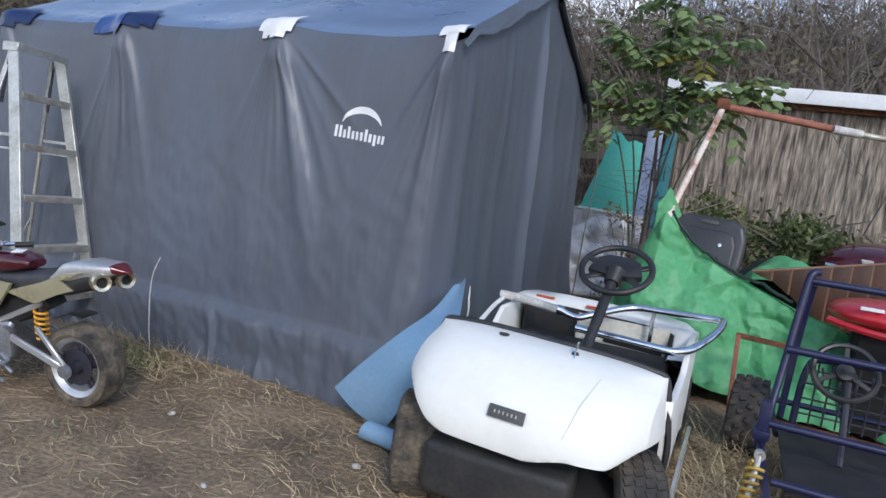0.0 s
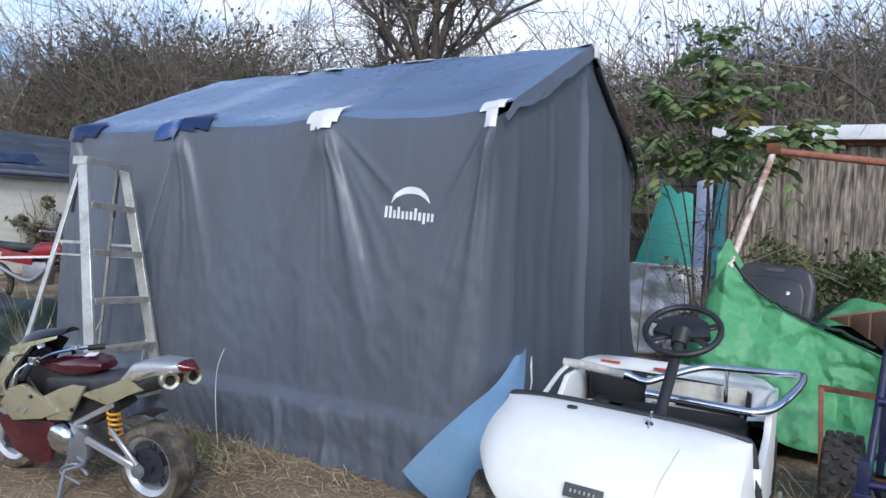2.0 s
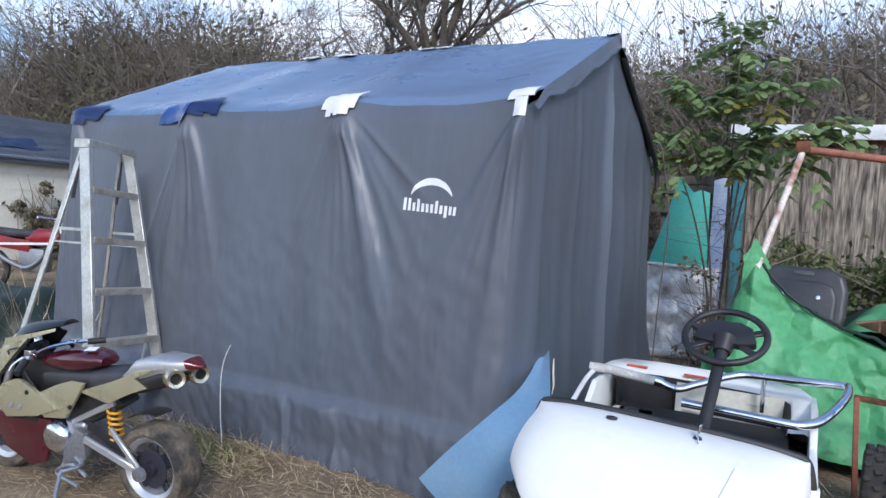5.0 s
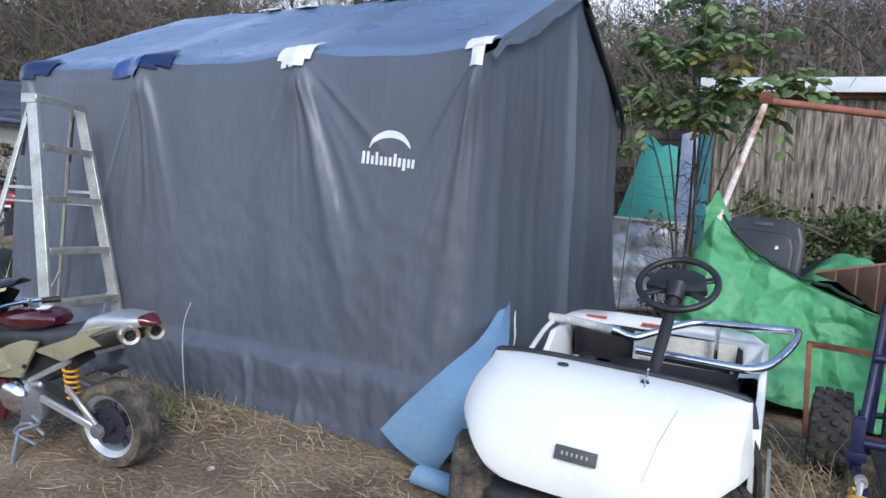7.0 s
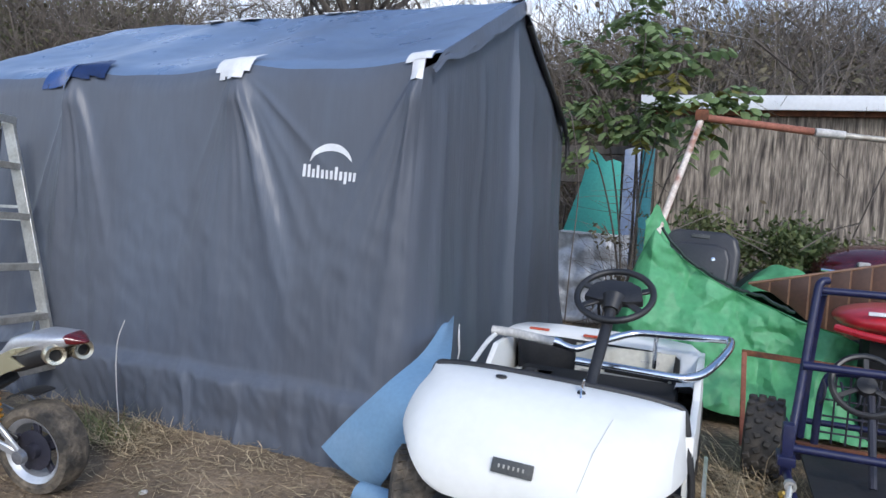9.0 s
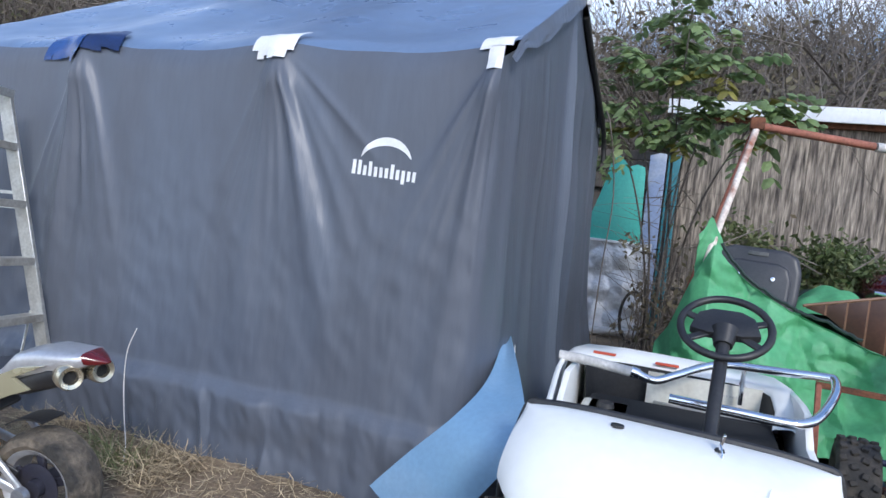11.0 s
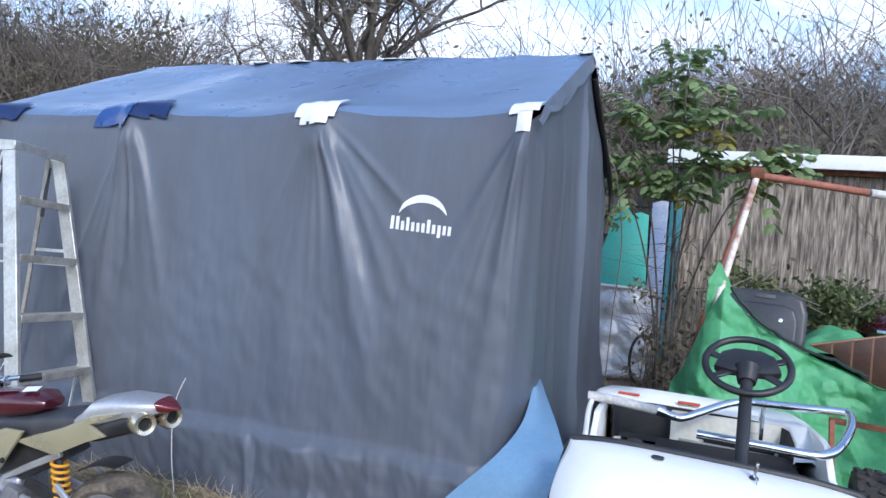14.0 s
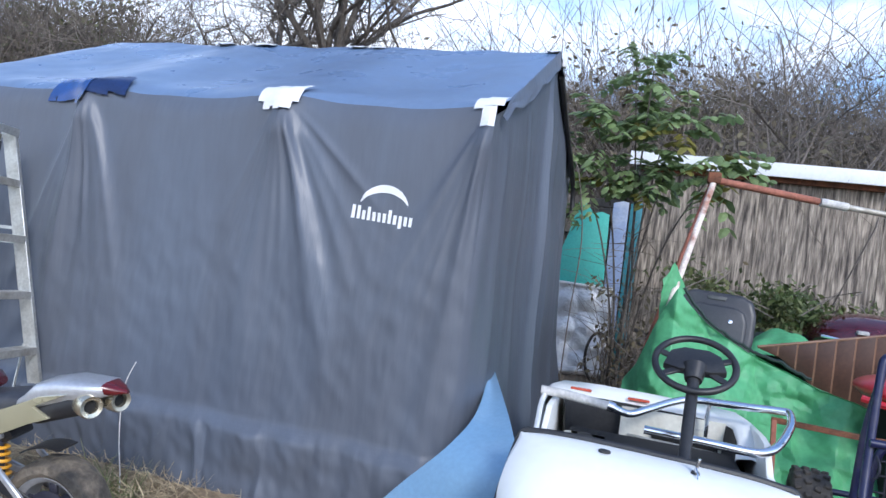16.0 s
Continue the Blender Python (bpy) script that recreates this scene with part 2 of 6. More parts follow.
M["label_white"] = material("label_white", (0.8, 0.8, 0.8), 0.5, vary=0.03, scale=6, fine=40, bump=0)
M["screen"] = material("screen", (0.008, 0.008, 0.009), 0.30, vary=0.1, scale=12, fine=60, bump=0.02)
M["plate"] = material("plate", (0.10, 0.10, 0.095), 0.4, metal=0.5, vary=0.15, scale=20, fine=120, bump=0.1)
# near-black that paints the shade inside hollows, slots and bores; also plain black
M["shade_black"] = material("shade_black", (0.012, 0.012, 0.012), 0.9, vary=0.2, scale=4, fine=30, bump=0)


# ---------------------------------------------------------------- building helpers
def thing(name, label, category, m=None, group="", kind=""):
    ob = new(name)
    if m is not None:
        ob.matrix_basis = m
    return tagged(ob, label, category, group, kind)


def part(name, bm, mat, parent=None, label="", smooth=True, kind="", angle=40):
    me = bpy.data.meshes.new(name)
    bmesh.ops.recalc_face_normals(bm, faces=bm.faces) if len(bm.faces) < 60000 else None
    if smooth:
        for f in bm.faces:
            f.smooth = True
        for e in bm.edges:
            e.smooth = not (len(e.link_faces) == 2 and e.calc_face_angle(0) > radians(angle))
    bm.to_mesh(me)
    bm.free()
    me.materials.append(M[mat])
    ob = new(name, me)
    ob.parent = parent
    return tagged(ob, label, kind=kind)


def raw(name, verts, faces, mat, parent=None, label="", kind="", smooth=False):
    me = bpy.data.meshes.new(name)
    me.from_pydata(verts, [], faces)
    if smooth:
        me.shade_smooth()
    me.materials.append(M[mat])
    ob = new(name, me)
    ob.parent = parent
    return tagged(ob, label, kind=kind)


def box(x0, y0, z0, x1, y1, z1, bevel=0.0, seg=2, m=None, bm=None):
    own = bmesh.new()
    bmesh.ops.create_cube(own, size=1.0)
    for v in own.verts:
        v.co = Vector(((x0 + x1) / 2 + v.co.x * (x1 - x0), (y0 + y1) / 2 + v.co.y * (y1 - y0), (z0 + z1) / 2 + v.co.z * (z1 - z0)))
    if bevel:
        bmesh.ops.bevel(own, geom=list(own.edges), offset=bevel, segments=seg, profile=0.6, affect="EDGES")
    if m is not None:
        own.transform(m)
    return join(bm, own)


def join(bm, own):
    if bm is None:
        return own
    me = bpy.data.meshes.new("tmp")
    own.to_mesh(me)
    own.free()
    bm.from_mesh(me)
    bpy.data.meshes.remove(me)
    return bm


def spline(points, steps=6, closed=False):
    """Points of a smooth line through the given ones."""
    p = [Vector(q) for q in points]
    out, n = [], len(p)
    for i in range(n if closed else n - 1):
        a, b, c, d = (p[(i + k) % n] if closed else p[min(max(i + k, 0), n - 1)] for k in (-1, 0, 1, 2))
        for s in range(steps):
            t = s / steps
            out.append(0.5 * (2 * b + (c - a) * t + (2 * a - 5 * b + 4 * c - d) * t * t + (3 * b - a - 3 * c + d) * t ** 3))
    return out if closed else out + [p[-1]]


def tube(points, r, seg=8, closed=False, r2=None, bm=None, caps=True):
    """A round bar along points; r2 is the radius at its end."""
    own = bm or bmesh.new()
    p = [Vector(q) for q in points]
    n, rings = len(p), []
    up = None
    for i in range(n):
        a, b = (p[(i - 1) % n], p[(i + 1) % n]) if closed else (p[max(i - 1, 0)], p[min(i + 1, n - 1)])
        d = (b - a).normalized()
        if up is None:
            up = d.orthogonal().normalized()
        up = (up - d * up.dot(d)).normalized()
        side = d.cross(up)
        rad = r if r2 is None else r + (r2 - r) * i / (n - 1)
        rings.append([own.verts.new(p[i] + rad * (math.cos(k * math.tau / seg) * up + math.sin(k * math.tau / seg) * side)) for k in range(seg)])
    for i in range(n if closed else n - 1):
        a, b = rings[i], rings[(i + 1) % n]
        for k in range(seg):
            own.faces.new((a[k], a[(k + 1) % seg], b[(k + 1) % seg], b[k]))
    if caps and not closed:
        own.faces.new(rings[0][::-1]), own.faces.new(rings[-1])
    return own


def lathe(profile, seg=28, m=None, bm=None, closed=True):
    """Turns a profile of (radius, along) round the y axis."""
    own = bmesh.new()
    rings = [[own.verts.new((r * math.cos(k * math.tau / seg), y, r * math.sin(k * math.tau / seg))) for k in range(seg)] for r, y in profile]
    for i in range(len(rings) if closed else len(rings) - 1):
        a, b = rings[i], rings[(i + 1) % len(rings)]
        for k in range(seg):
            own.faces.new((a[k], a[(k + 1) % seg], b[(k + 1) % seg], b[k]))
    if m is not None:
        own.transform(m)
    return join(bm, own)


def grid(fn, nu, nv, thick=0.0, bm=None):
    """A sheet fn(u, v) with u and v from 0 to 1, given a thickness if asked."""
    own = bmesh.new()
    vs = [[own.verts.new(fn(i / nu, j / nv)) for j in range(nv + 1)] for i in range(nu + 1)]
    for i in range(nu):
        for j in range(nv):
            own.faces.new((vs[i][j], vs[i + 1][j], vs[i + 1][j + 1], vs[i][j + 1]))
    if thick:
        bmesh.ops.recalc_face_normals(own, faces=own.faces)
        bmesh.ops.solidify(own, geom=list(own.faces), thickness=thick)
    return join(bm, own)


def slab(poly, y0, y1, bevel=0.0, bm=None, m=None, seg=2):
    """A plate with the outline poly in x and z, from y0 to y1."""
    own = bmesh.new()
    f = own.faces.new([own.verts.new((x, y0, z)) for x, z in poly])
    ex = bmesh.ops.extrude_face_region(own, geom=[f])
    bmesh.ops.translate(own, verts=[v for v in ex["geom"] if isinstance(v, bmesh.types.BMVert)], vec=(0, y1 - y0, 0))
    if bevel:
        bmesh.ops.bevel(own, geom=list(own.edges), offset=bevel, segments=seg, profile=0.6, affect="EDGES")
    if m is not None:
        own.transform(m)
    return join(bm, own)


def lerp(a, b, t):
    return a + (b - a) * t


def table(xs, ys, x):
    return float(np.interp(x, xs, ys))


def smooth01(a, b, x):
    t = min(1.0, max(0.0, (x - a) / (b - a)))
    return t * t * (3 - 2 * t)


def wob(x, y, z, s=1.0):
    return noise.noise(Vector((x * s, y * s, z * s)))


# ---------------------------------------------------------------- ground
def ground_height(x, y):
    h = 0.022 * wob(x, y, 0.3, 0.9) + 0.012 * wob(x, y, 4.1, 3.3)
    h += 6.0 * smooth01(15, 50, y) + 1.2 * smooth01(7, 16, -x) * smooth01(3, 9, y) * 0.5
    h += 7 * smooth01(60, 300, math.hypot(x, y))
    return h


def spread(lo, hi, far, step):
    core = list(np.arange(lo, hi + step / 2, step))
    out, a, s = [], hi, step
    while a < far:
        s *= 1.28
        a += s
        out.append(a)
    left, a, s = [], lo, step
    while a > -far:
        s *= 1.28
        a -= s
        left.append(a)
    return left[::-1] + core + out


gx, gy = spread(-5, 4, 900, 0.07), spread(-0.5, 8, 900, 0.07)
gv = [(x, y, ground_height(x, y)) for x in gx for y in gy]
gf = [(i * len(gy) + j, (i + 1) * len(gy) + j, (i + 1) * len(gy) + j + 1, i * len(gy) + j + 1) for i in range(len(gx) - 1) for j in range(len(gy) - 1)]
tagged(raw("ground", gv, gf, "ground", smooth=True), "trodden brown earth strewn with dry straw", "ground", kind="structure")

# ---------------------------------------------------------------- fabric shelter
EAVE, RIDGE, Y0, YM, Y1, XL = 2.04, 2.72, 3.86, 5.33, 6.80, -3.66
RIBS = (-0.01, -1.12, -2.385, -3.58)
shelter = thing("portable_shelter", "grey fabric portable garage shelter with taped roof and draped walls", "shelter")
frng = random.Random(12)
FOLDS = []
for rib, lo, hi, count in ((0, -0.95, 0.02, 8), (1, -0.75, 0.80, 9), (2, -0.70, 0.70, 9), (3, -0.1, 0.7, 6)):
    for i in range(count):
        slope = lo + (hi - lo) * (i + 0.3 + 0.4 * frng.random()) / count
        FOLDS.append((rib, slope, frng.uniform(0.012, 0.030) * (1.1 if abs(slope) < 0.3 else 0.8), frng.uniform(0.026, 0.058), frng.uniform(0.9, 1.9)))

FOLDS += [(1, 0.58, 0.036, 0.050, 1.9), (1, 0.97, 0.018, 0.055, 1.7), (1, 1.25, 0.012, 0.055, 1.1), (1, 1.9, 0.015, 0.05, 0.7), (1, -0.10, 0.022, 0.05, 1.6), (2, 0.62, 0.020, 0.060, 1.6), (2, -0.20, 0.022, 0.05, 1.5), (0, -0.20, 0.030, 0.045, 2.2)]


def wall_out(x, z):
    """How far the long wall stands out from the line under the eave."""
    k = max(0.0, EAVE - z)
    out = 0.078 * k + 0.015 * smooth01(0.5, 0.0, z)
    for rib, s, a, w, reach in FOLDS:
        c = RIBS[rib] + s * k * (0.62 - 0.08 * k)
        away = abs(x - c) / (w * (0.35 + 0.9 * k))
        if away < 5:
            out += a * math.exp(-away ** 1.6) * smooth01(0.02, 0.22, k) * (1 - smooth01(reach * 0.35, reach, k))
    for r in RIBS:
        out += 0.03 * math.exp(-((x - r) / 0.10) ** 2) * (1 - smooth01(0.0, 0.5, k))
    out += 0.004 * wob(x, z * 0.22, 2.0, 9.0) * smooth01(0.1, 0.7, k) + 0.008 * wob(x, z * 0.35, 2.0, 5.0) * smooth01(0, 0.5, k) + 0.02 * wob(x, z, 7.0, 1.3)
    # loose skirt along the ground, with upright creases
    low = smooth01(0.400, 0.315, z + 0.014 * wob(x, 0, 2, 2.5) + 0.006 * wob(x, 0, 5, 11))
    out += low * (0.046 - 0.028 * smooth01(0.30, 0.06, z) + 0.026 * wob(x * 1.0, z * 0.5, 1.0, 3.2) + 0.022 * wob(x, z * 0.5, 5.0, 8.0) + 0.008 * wob(x + 0.4 * z, z * 0.6, 2.0, 19.0))
    out += low * smooth01(0.42, 0.05, z) * (0.034 * math.exp(-abs(x + 1.34 - 0.12 * (0.3 - z)) / 0.030) - 0.022 * math.exp(-abs(x + 1.28) / 0.03) + 0.018 * math.exp(-abs(x + 0.95) / 0.03) + 0.016 * math.exp(-abs(x + 1.9) / 0.035))
    out += 0.016 * (noise.voronoi(Vector((x * 2.4, z * 1.1, 3.0)))[0][0] - 0.4) * smooth01(0.05, 0.6, k)
    out += (0.0034 * wob(x, z * 0.30, 11.0, 24.0) + 0.0040 * wob(x + 0.3 * z, z * 0.8, 13.0, 12.0)) * smooth01(0.25, 0.9, k)
    out += 0.007 * (noise.voronoi(Vector((x * 5.5 + 0.8 * z, z * 2.4, 8.0)))[0][0] - 0.4) * smooth01(0.05, 0.5, k)
    # wrinkles just under the eave
    out += 0.024 * math.sin(9 * z + 3 * x) * wob(x, 0, 3, 2.4) * smooth01(0.35, 0.05, k)
    return out


def eave_z(x):
    near = min(abs(x - r) for r in RIBS)
    return EAVE + 0.012 - 0.016 * smooth01(0, 0.5, near) + 0.006 * wob(x, 0, 1, 4)


DOWN, UP, BEND = Vector((0, -0.078, -1.0)), Vector((0, 0.907, 0.42)), 0.15


def soften(d, on_roof, r):
    """The cloth's rounded turn over the eave, at the distance d from the edge."""
    if d >= r:
        return Vector((0, 0, 0))
    t = (1 - max(d, 0.0) / r) / 2
    if on_roof:
        return r * (t * t * DOWN + (1 - t) ** 2 * UP) - d * UP
    return r * ((1 - t) ** 2 * DOWN + t * t * UP) - d * DOWN


def corner(d, on_end, z):
    """The rounded turn from the long wall into the end wall, at the distance d from the corner."""
    r = 0.09 * smooth01(EAVE - 0.10, EAVE - 0.50, z)
    if d >= r or r < 0.004:
        return Vector((0, 0, 0))
    d = max(d, 0.0)
    t = (1 - d / r) / 2
    if on_end:
        return Vector((-r * t * t, r * (1 - t) ** 2 - d, 0))
    return Vector((-r * (1 - t) ** 2 + d, r * t * t, 0))


def bend_at(x):
    return BEND * (0.45 + 0.55 * smooth01(0.03, 0.35, min(abs(x - r) for r in RIBS)))


def long_wall(u, v):
    x = lerp(XL, 0.0, u)
    top = eave_z(x)
    z = lerp(0.0, top, v)
    return Vector((x, Y0 - wall_out(x, z), z - 0.02 * (v < 0.001))) + soften(top - z, False, bend_at(x)) + corner(-x, False, z)


def roof_z(y):
    return lerp(EAVE, RIDGE, smooth01(0, 1, 1 - abs(y - YM) / (YM - Y0)) * 0.25 + 0.75 * (1 - abs(y - YM) / (YM - Y0)))


def roof_side(sign):
    def fn(u, v):
        x = lerp(XL - 0.03, 0.030, u)
        y = YM + sign * (YM - Y0) * v
        near = min(abs(x - r) for r in RIBS)
        sag = 0.045 * smooth01(0, 0.55, near) * math.sin(math.pi * min(1, v * 1.0)) if v < 1 else 0.0
        z = lerp(RIDGE, eave_z(x), v) - sag + 0.010 * wob(x, y, 0, 2.4) + 0.006 * wob(x, y, 3, 7)
        if v < 0.001:
            z += 0.018 * wob(x, 0, 8, 3.0)
        bulge = 0.035 * math.exp(-((x - min(RIBS, key=lambda r: abs(x - r))) / 0.12) ** 2) * smooth01(0.9, 1.0, v)
        turn = soften((1 - v) * math.hypot(YM - Y0, RIDGE - EAVE), True, bend_at(x))
        return Vector((x, y + sign * bulge, z + bulge * 0.3)) + Vector((0, -sign * turn.y, turn.z))

    def joined(u, v):
        """The front slope runs into the long wall without a step."""
        q = fn(u, v)
        if sign < 0 and v > 0.72:
            off = long_wall(min(1.0, max(0.0, (q.x - XL) / -XL)), 1.0) - fn(u, 1.0)
            off.x = 0.0
            q = q + off * smooth01(0.72, 1.0, v)
        return q
    return joined


part("long_wall", grid(long_wall, 400, 150), "cover", shelter, "draped dark grey fabric side wall with creases")
part("rear_wall", grid(lambda u, v: Vector((lerp(XL, 0, u), Y1 + 0.10 * (1 - v), lerp(0, EAVE, v))), 40, 10), "cover", shelter)
roof = part("roof", grid(roof_side(-1), 160, 60), "cover_sky_sheen", shelter, "sagging grey fabric roof sheet")
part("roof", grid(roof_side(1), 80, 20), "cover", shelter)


def gable(at, sign):
    def fn(u, v):
        y = lerp(Y0, Y1, u)
        top = lerp(EAVE, RIDGE, 1 - abs(y - YM) / (YM - Y0)) - 0.05
        z = lerp(0.0, top, v)
        k = 1 - v
        out = 0.05 * k + 0.05 * smooth01(0.6, 0, z)
        for c, a, w in ((4.10, 0.014, 0.06), (4.66, 0.012, 0.09), (5.26, 0.045, 0.055), (5.75, 0.010, 0.09), (6.28, 0.018, 0.07), (6.62, 0.012, 0.06)):
            cc = c + (c - YM) * 0.10 * k
            out += 1.2 * a * math.exp(-(abs(y - cc) / (0.9 * w * (0.5 + k))) ** 1.6) * smooth01(0.0, 0.2, k)
        out += 0.035 * wob(y, z * 0.7, 6.0, 1.7) + 0.005 * wob(y, z * 0.3, 9.0, 7.0)
        # the corner runs into the long wall
        out *= smooth01(0.0, 0.22, y - Y0)
        yy = y - (1 - smooth01(0.0, 0.3, y - Y0)) * (wall_out(0.0, z) if at == 0 else wall_out(XL, z)) + 0.10 * k * smooth01(6.3, 6.8, y)
        q = Vector((at + sign * out, yy, z))
        return q + corner(yy - Y0 + wall_out(0.0, z), True, z) if at == 0 else q
    return fn


part("gable_wall", grid(gable(0.0, 1), 110, 70), "cover", shelter, "draped grey fabric end wall")
part("gable_wall", grid(gable(XL, -1), 60, 30), "cover", shelter)


def verge(sign):
    """The roof's hem, which hangs over the end wall."""
    def fn(u, v):
        y = YM + sign * (YM - Y0) * u
        z = lerp(RIDGE, EAVE, u)
        drop = (0.10 + 0.02 * wob(y, 0, 2, 6)) * (1 if sign < 0 else 0.8) * (1 - 0.75 * smooth01(0.72, 1.0, u))
        return Vector((0.026 + 0.026 * v + (0.012 * wob(y, v, 4, 5) + 0.005 * wob(y, v, 6, 24)) * v, y, z - drop * v + 0.008 - 0.05 * smooth01(0.90, 1.0, u)))
    return fn


part("roof_hem", grid(verge(-1), 40, 6, 0.003), "cover", shelter)
part("roof_hem", grid(verge(1), 40, 6, 0.003), "cover", shelter)
# dark gap between hem and end wall, and the frame tube behind it
part("frame_tube", tube(spline([(0.03, YM + 0.12, RIDGE - 0.13), (0.035, 6.0, 2.33), (0.04, 6.72, EAVE - 0.04), (0.05, 6.82, 1.75)], 6), 0.021, 8), "black_plastic", shelter, "black steel frame tube in the open seam")


def tape_strip(x, up, down, w, lean, mat, lift):
    """A strip of tape folded over the eave at x: up on the roof, down on the wall."""
    own = bmesh.new()
    n, rows = 10, []
    for i in range(n + 1):
        s = lerp(-down, up, i / n)
        cx = x + lean * s
        row = []
        for sx in (-1, -0.33, 0.33, 1):
            xx = cx + sx * w / 2
            if s <= 0:
                q = long_wall((xx - XL) / -XL, 1 + s / eave_z(xx))
                row.append(q + Vector((0, -lift, lift * 0.3)))
            else:
                v = 1 - s / math.hypot(YM - Y0, RIDGE - EAVE)
                q = roof_side(-1)((xx - XL + 0.03) / (0.030 - XL + 0.03), v)
                row.append(q + Vector((0, -lift * 0.5, lift)))
        rows.append([own.verts.new(q) for q in row])
    for a, b in zip(rows, rows[1:]):
        for k in range(3):
            own.faces.new((a[k], a[k + 1], b[k + 1], b[k]))
    return part("tape_strip", own, mat, shelter)


rng = random.Random(4)
tape_strip(-0.035, 0.14, 0.12, 0.072, 0.0, "white_tape", 0.010)
for k in range(3):
    tape_strip(-0.090 + 0.048 * k, 0.070 + 0.03 * (k == 2), 0.010 + 0.015 * (k == 0), 0.055, 0.10, "white_tape", 0.012 + 0.001 * k)
for k in range(9):
    tape_strip(-1.255 + 0.026 * k, 0.07 + 0.07 * rng.random(), 0.05 + 0.06 * rng.random() * (k > 0), 0.048, rng.uniform(-0.2, 0.15), "white_tape", 0.010 + 0.0012 * k)
for k in range(8):
    tape_strip(-2.66 + 0.036 * k, 0.08 + 0.05 * rng.random(), 0.07 + 0.07 * rng.random(), 0.058, rng.uniform(0.0, 0.3), "bright_tape", 0.010 + 0.0012 * k)
for k in range(8):
    tape_strip(-2.44 + 0.036 * k, 0.13 + 0.05 * rng.random(), 0.03 + 0.04 * rng.random(), 0.062, rng.uniform(-0.25, 0.1), "blue_tape", 0.012 + 0.0012 * k)
for k in range(8):
    tape_strip(-3.62 + 0.036 * k, 0.10 + 0.05 * rng.random(), 0.05 + 0.06 * rng.random(), 0.062, rng.uniform(-0.1, 0.2), "blue_tape", 0.010 + 0.0012 * k)
# scraps of white tape on the ridge
for x, w in ((-2.62, 0.16), (-2.25, 0.20), (-1.45, 0.14), (-1.3, 0.10), (-0.02, 0.09)):
    part("ridge_tape", grid(lambda u, v: Vector((lerp(x - w / 2, x + w / 2, u), YM - 0.09 + 0.14 * v, RIDGE + 0.015 - 0.05 * abs(v - 0.6) + 0.012 * wob(x + u, v, 1, 5))), 6, 4, 0.003), "white_tape", shelter)
part("peak_tape", box(0.052, YM - 0.035, RIDGE - 0.10, 0.075, YM + 0.03, RIDGE - 0.005, 0.006), "white_tape", shelter)


def scrap(u, v):
    q = gable(0.0, 1)(0.158 + 0.0035 * u + 0.003 * math.sin(7 * v), lerp(0.21, 0.30, v))
    return q + Vector((0.007 + 0.008 * math.sin(math.pi * v) * (0.4 + u), 0.008 * wob(v, u, 3, 6), 0))


part("peeling_scrap", grid(scrap, 3, 14, 0.002), "white_tape", shelter, "torn white scrap peeling off the cloth")


# printed emblem: a crescent over a row of letter-sized bars
def on_wall(x, z, lift=0.004):
    return Vector((x, Y0 - wall_out(x, z) - lift, z))


def crescent(u, v):
    a = lerp(radians(168), radians(12), u)
    cx, cz, ro = -0.505, 1.505, 0.128
    thick = 0.040 * math.sin(math.pi * u) ** 0.8 + 0.002
    r = ro - thick * v
    return on_wall(cx + r * math.cos(a) * 1.0, cz + r * math.sin(a) * 0.92)


part("emblem_arch", grid(crescent, 30, 4), "print_white", shelter, "white printed crescent")
for k in range(12):
    bx = -0.668 + 0.0275 * k
    tall = 0.066 if k in (0, 1, 3, 7) else 0.045
    down = 0.016 if k == 9 else 0.0
    part("emblem_bar", grid(lambda u, v: on_wall(bx + 0.017 * u, 1.448 - 0.0016 * k - down + (tall + down) * v), 2, 4), "print_white", shelter)


# ---------------------------------------------------------------- plywood shed
shed = thing("plywood_shed", "weathered plywood shed with a white metal roof edge", "shed")
for k in range(4):
    x0 = 0.62 + 1.22 * k
    part("plywood_panel", box(x0, 8.88, -0.05, x0 + 1.215, 8.91, 2.42 - 0.022 * k, 0.003, 1), "plywood", shed)
part("corner_post", box(0.50, 8.84, -0.05, 0.615, 8.96, 2.46, 0.006), "old_wood", shed)
part("side_wall", box(0.52, 8.97, -0.05, 0.55, 12.2, 2.45), "plywood", shed)
part("fascia", box(0.50, 8.80, 2.40, 5.6, 8.875, 2.475, 0.004, m=pose(0, 0, 0, 0, 1.0, 0) @ pose(0, 0, 0.01)), "rust", shed)


def white_roof(u, v):
    x = lerp(0.42, 5.7, u)
    y = lerp(8.70, 12.3, v)
    return Vector((x, y, 2.56 - 0.018 * (x - 0.5) + 0.10 * v * 3.6 * 0.35 + 0.012 * abs(math.sin(x * 9.0))))


part("roof_sheet", grid(white_roof, 180, 6, 0.02), "roof_white", shed, "white corrugated metal roof")
part("roof_edge", box(0.42, 8.68, 2.45, 5.7, 8.72, 2.60, 0.006, m=Matrix.Translation((0.42, 0, 2.52)) @ pose(0, 0, 0, 0, 1.03, 0) @ Matrix.Translation((-0.42, 0, -2.52))), "roof_white", shed, "white folded metal roof edge")

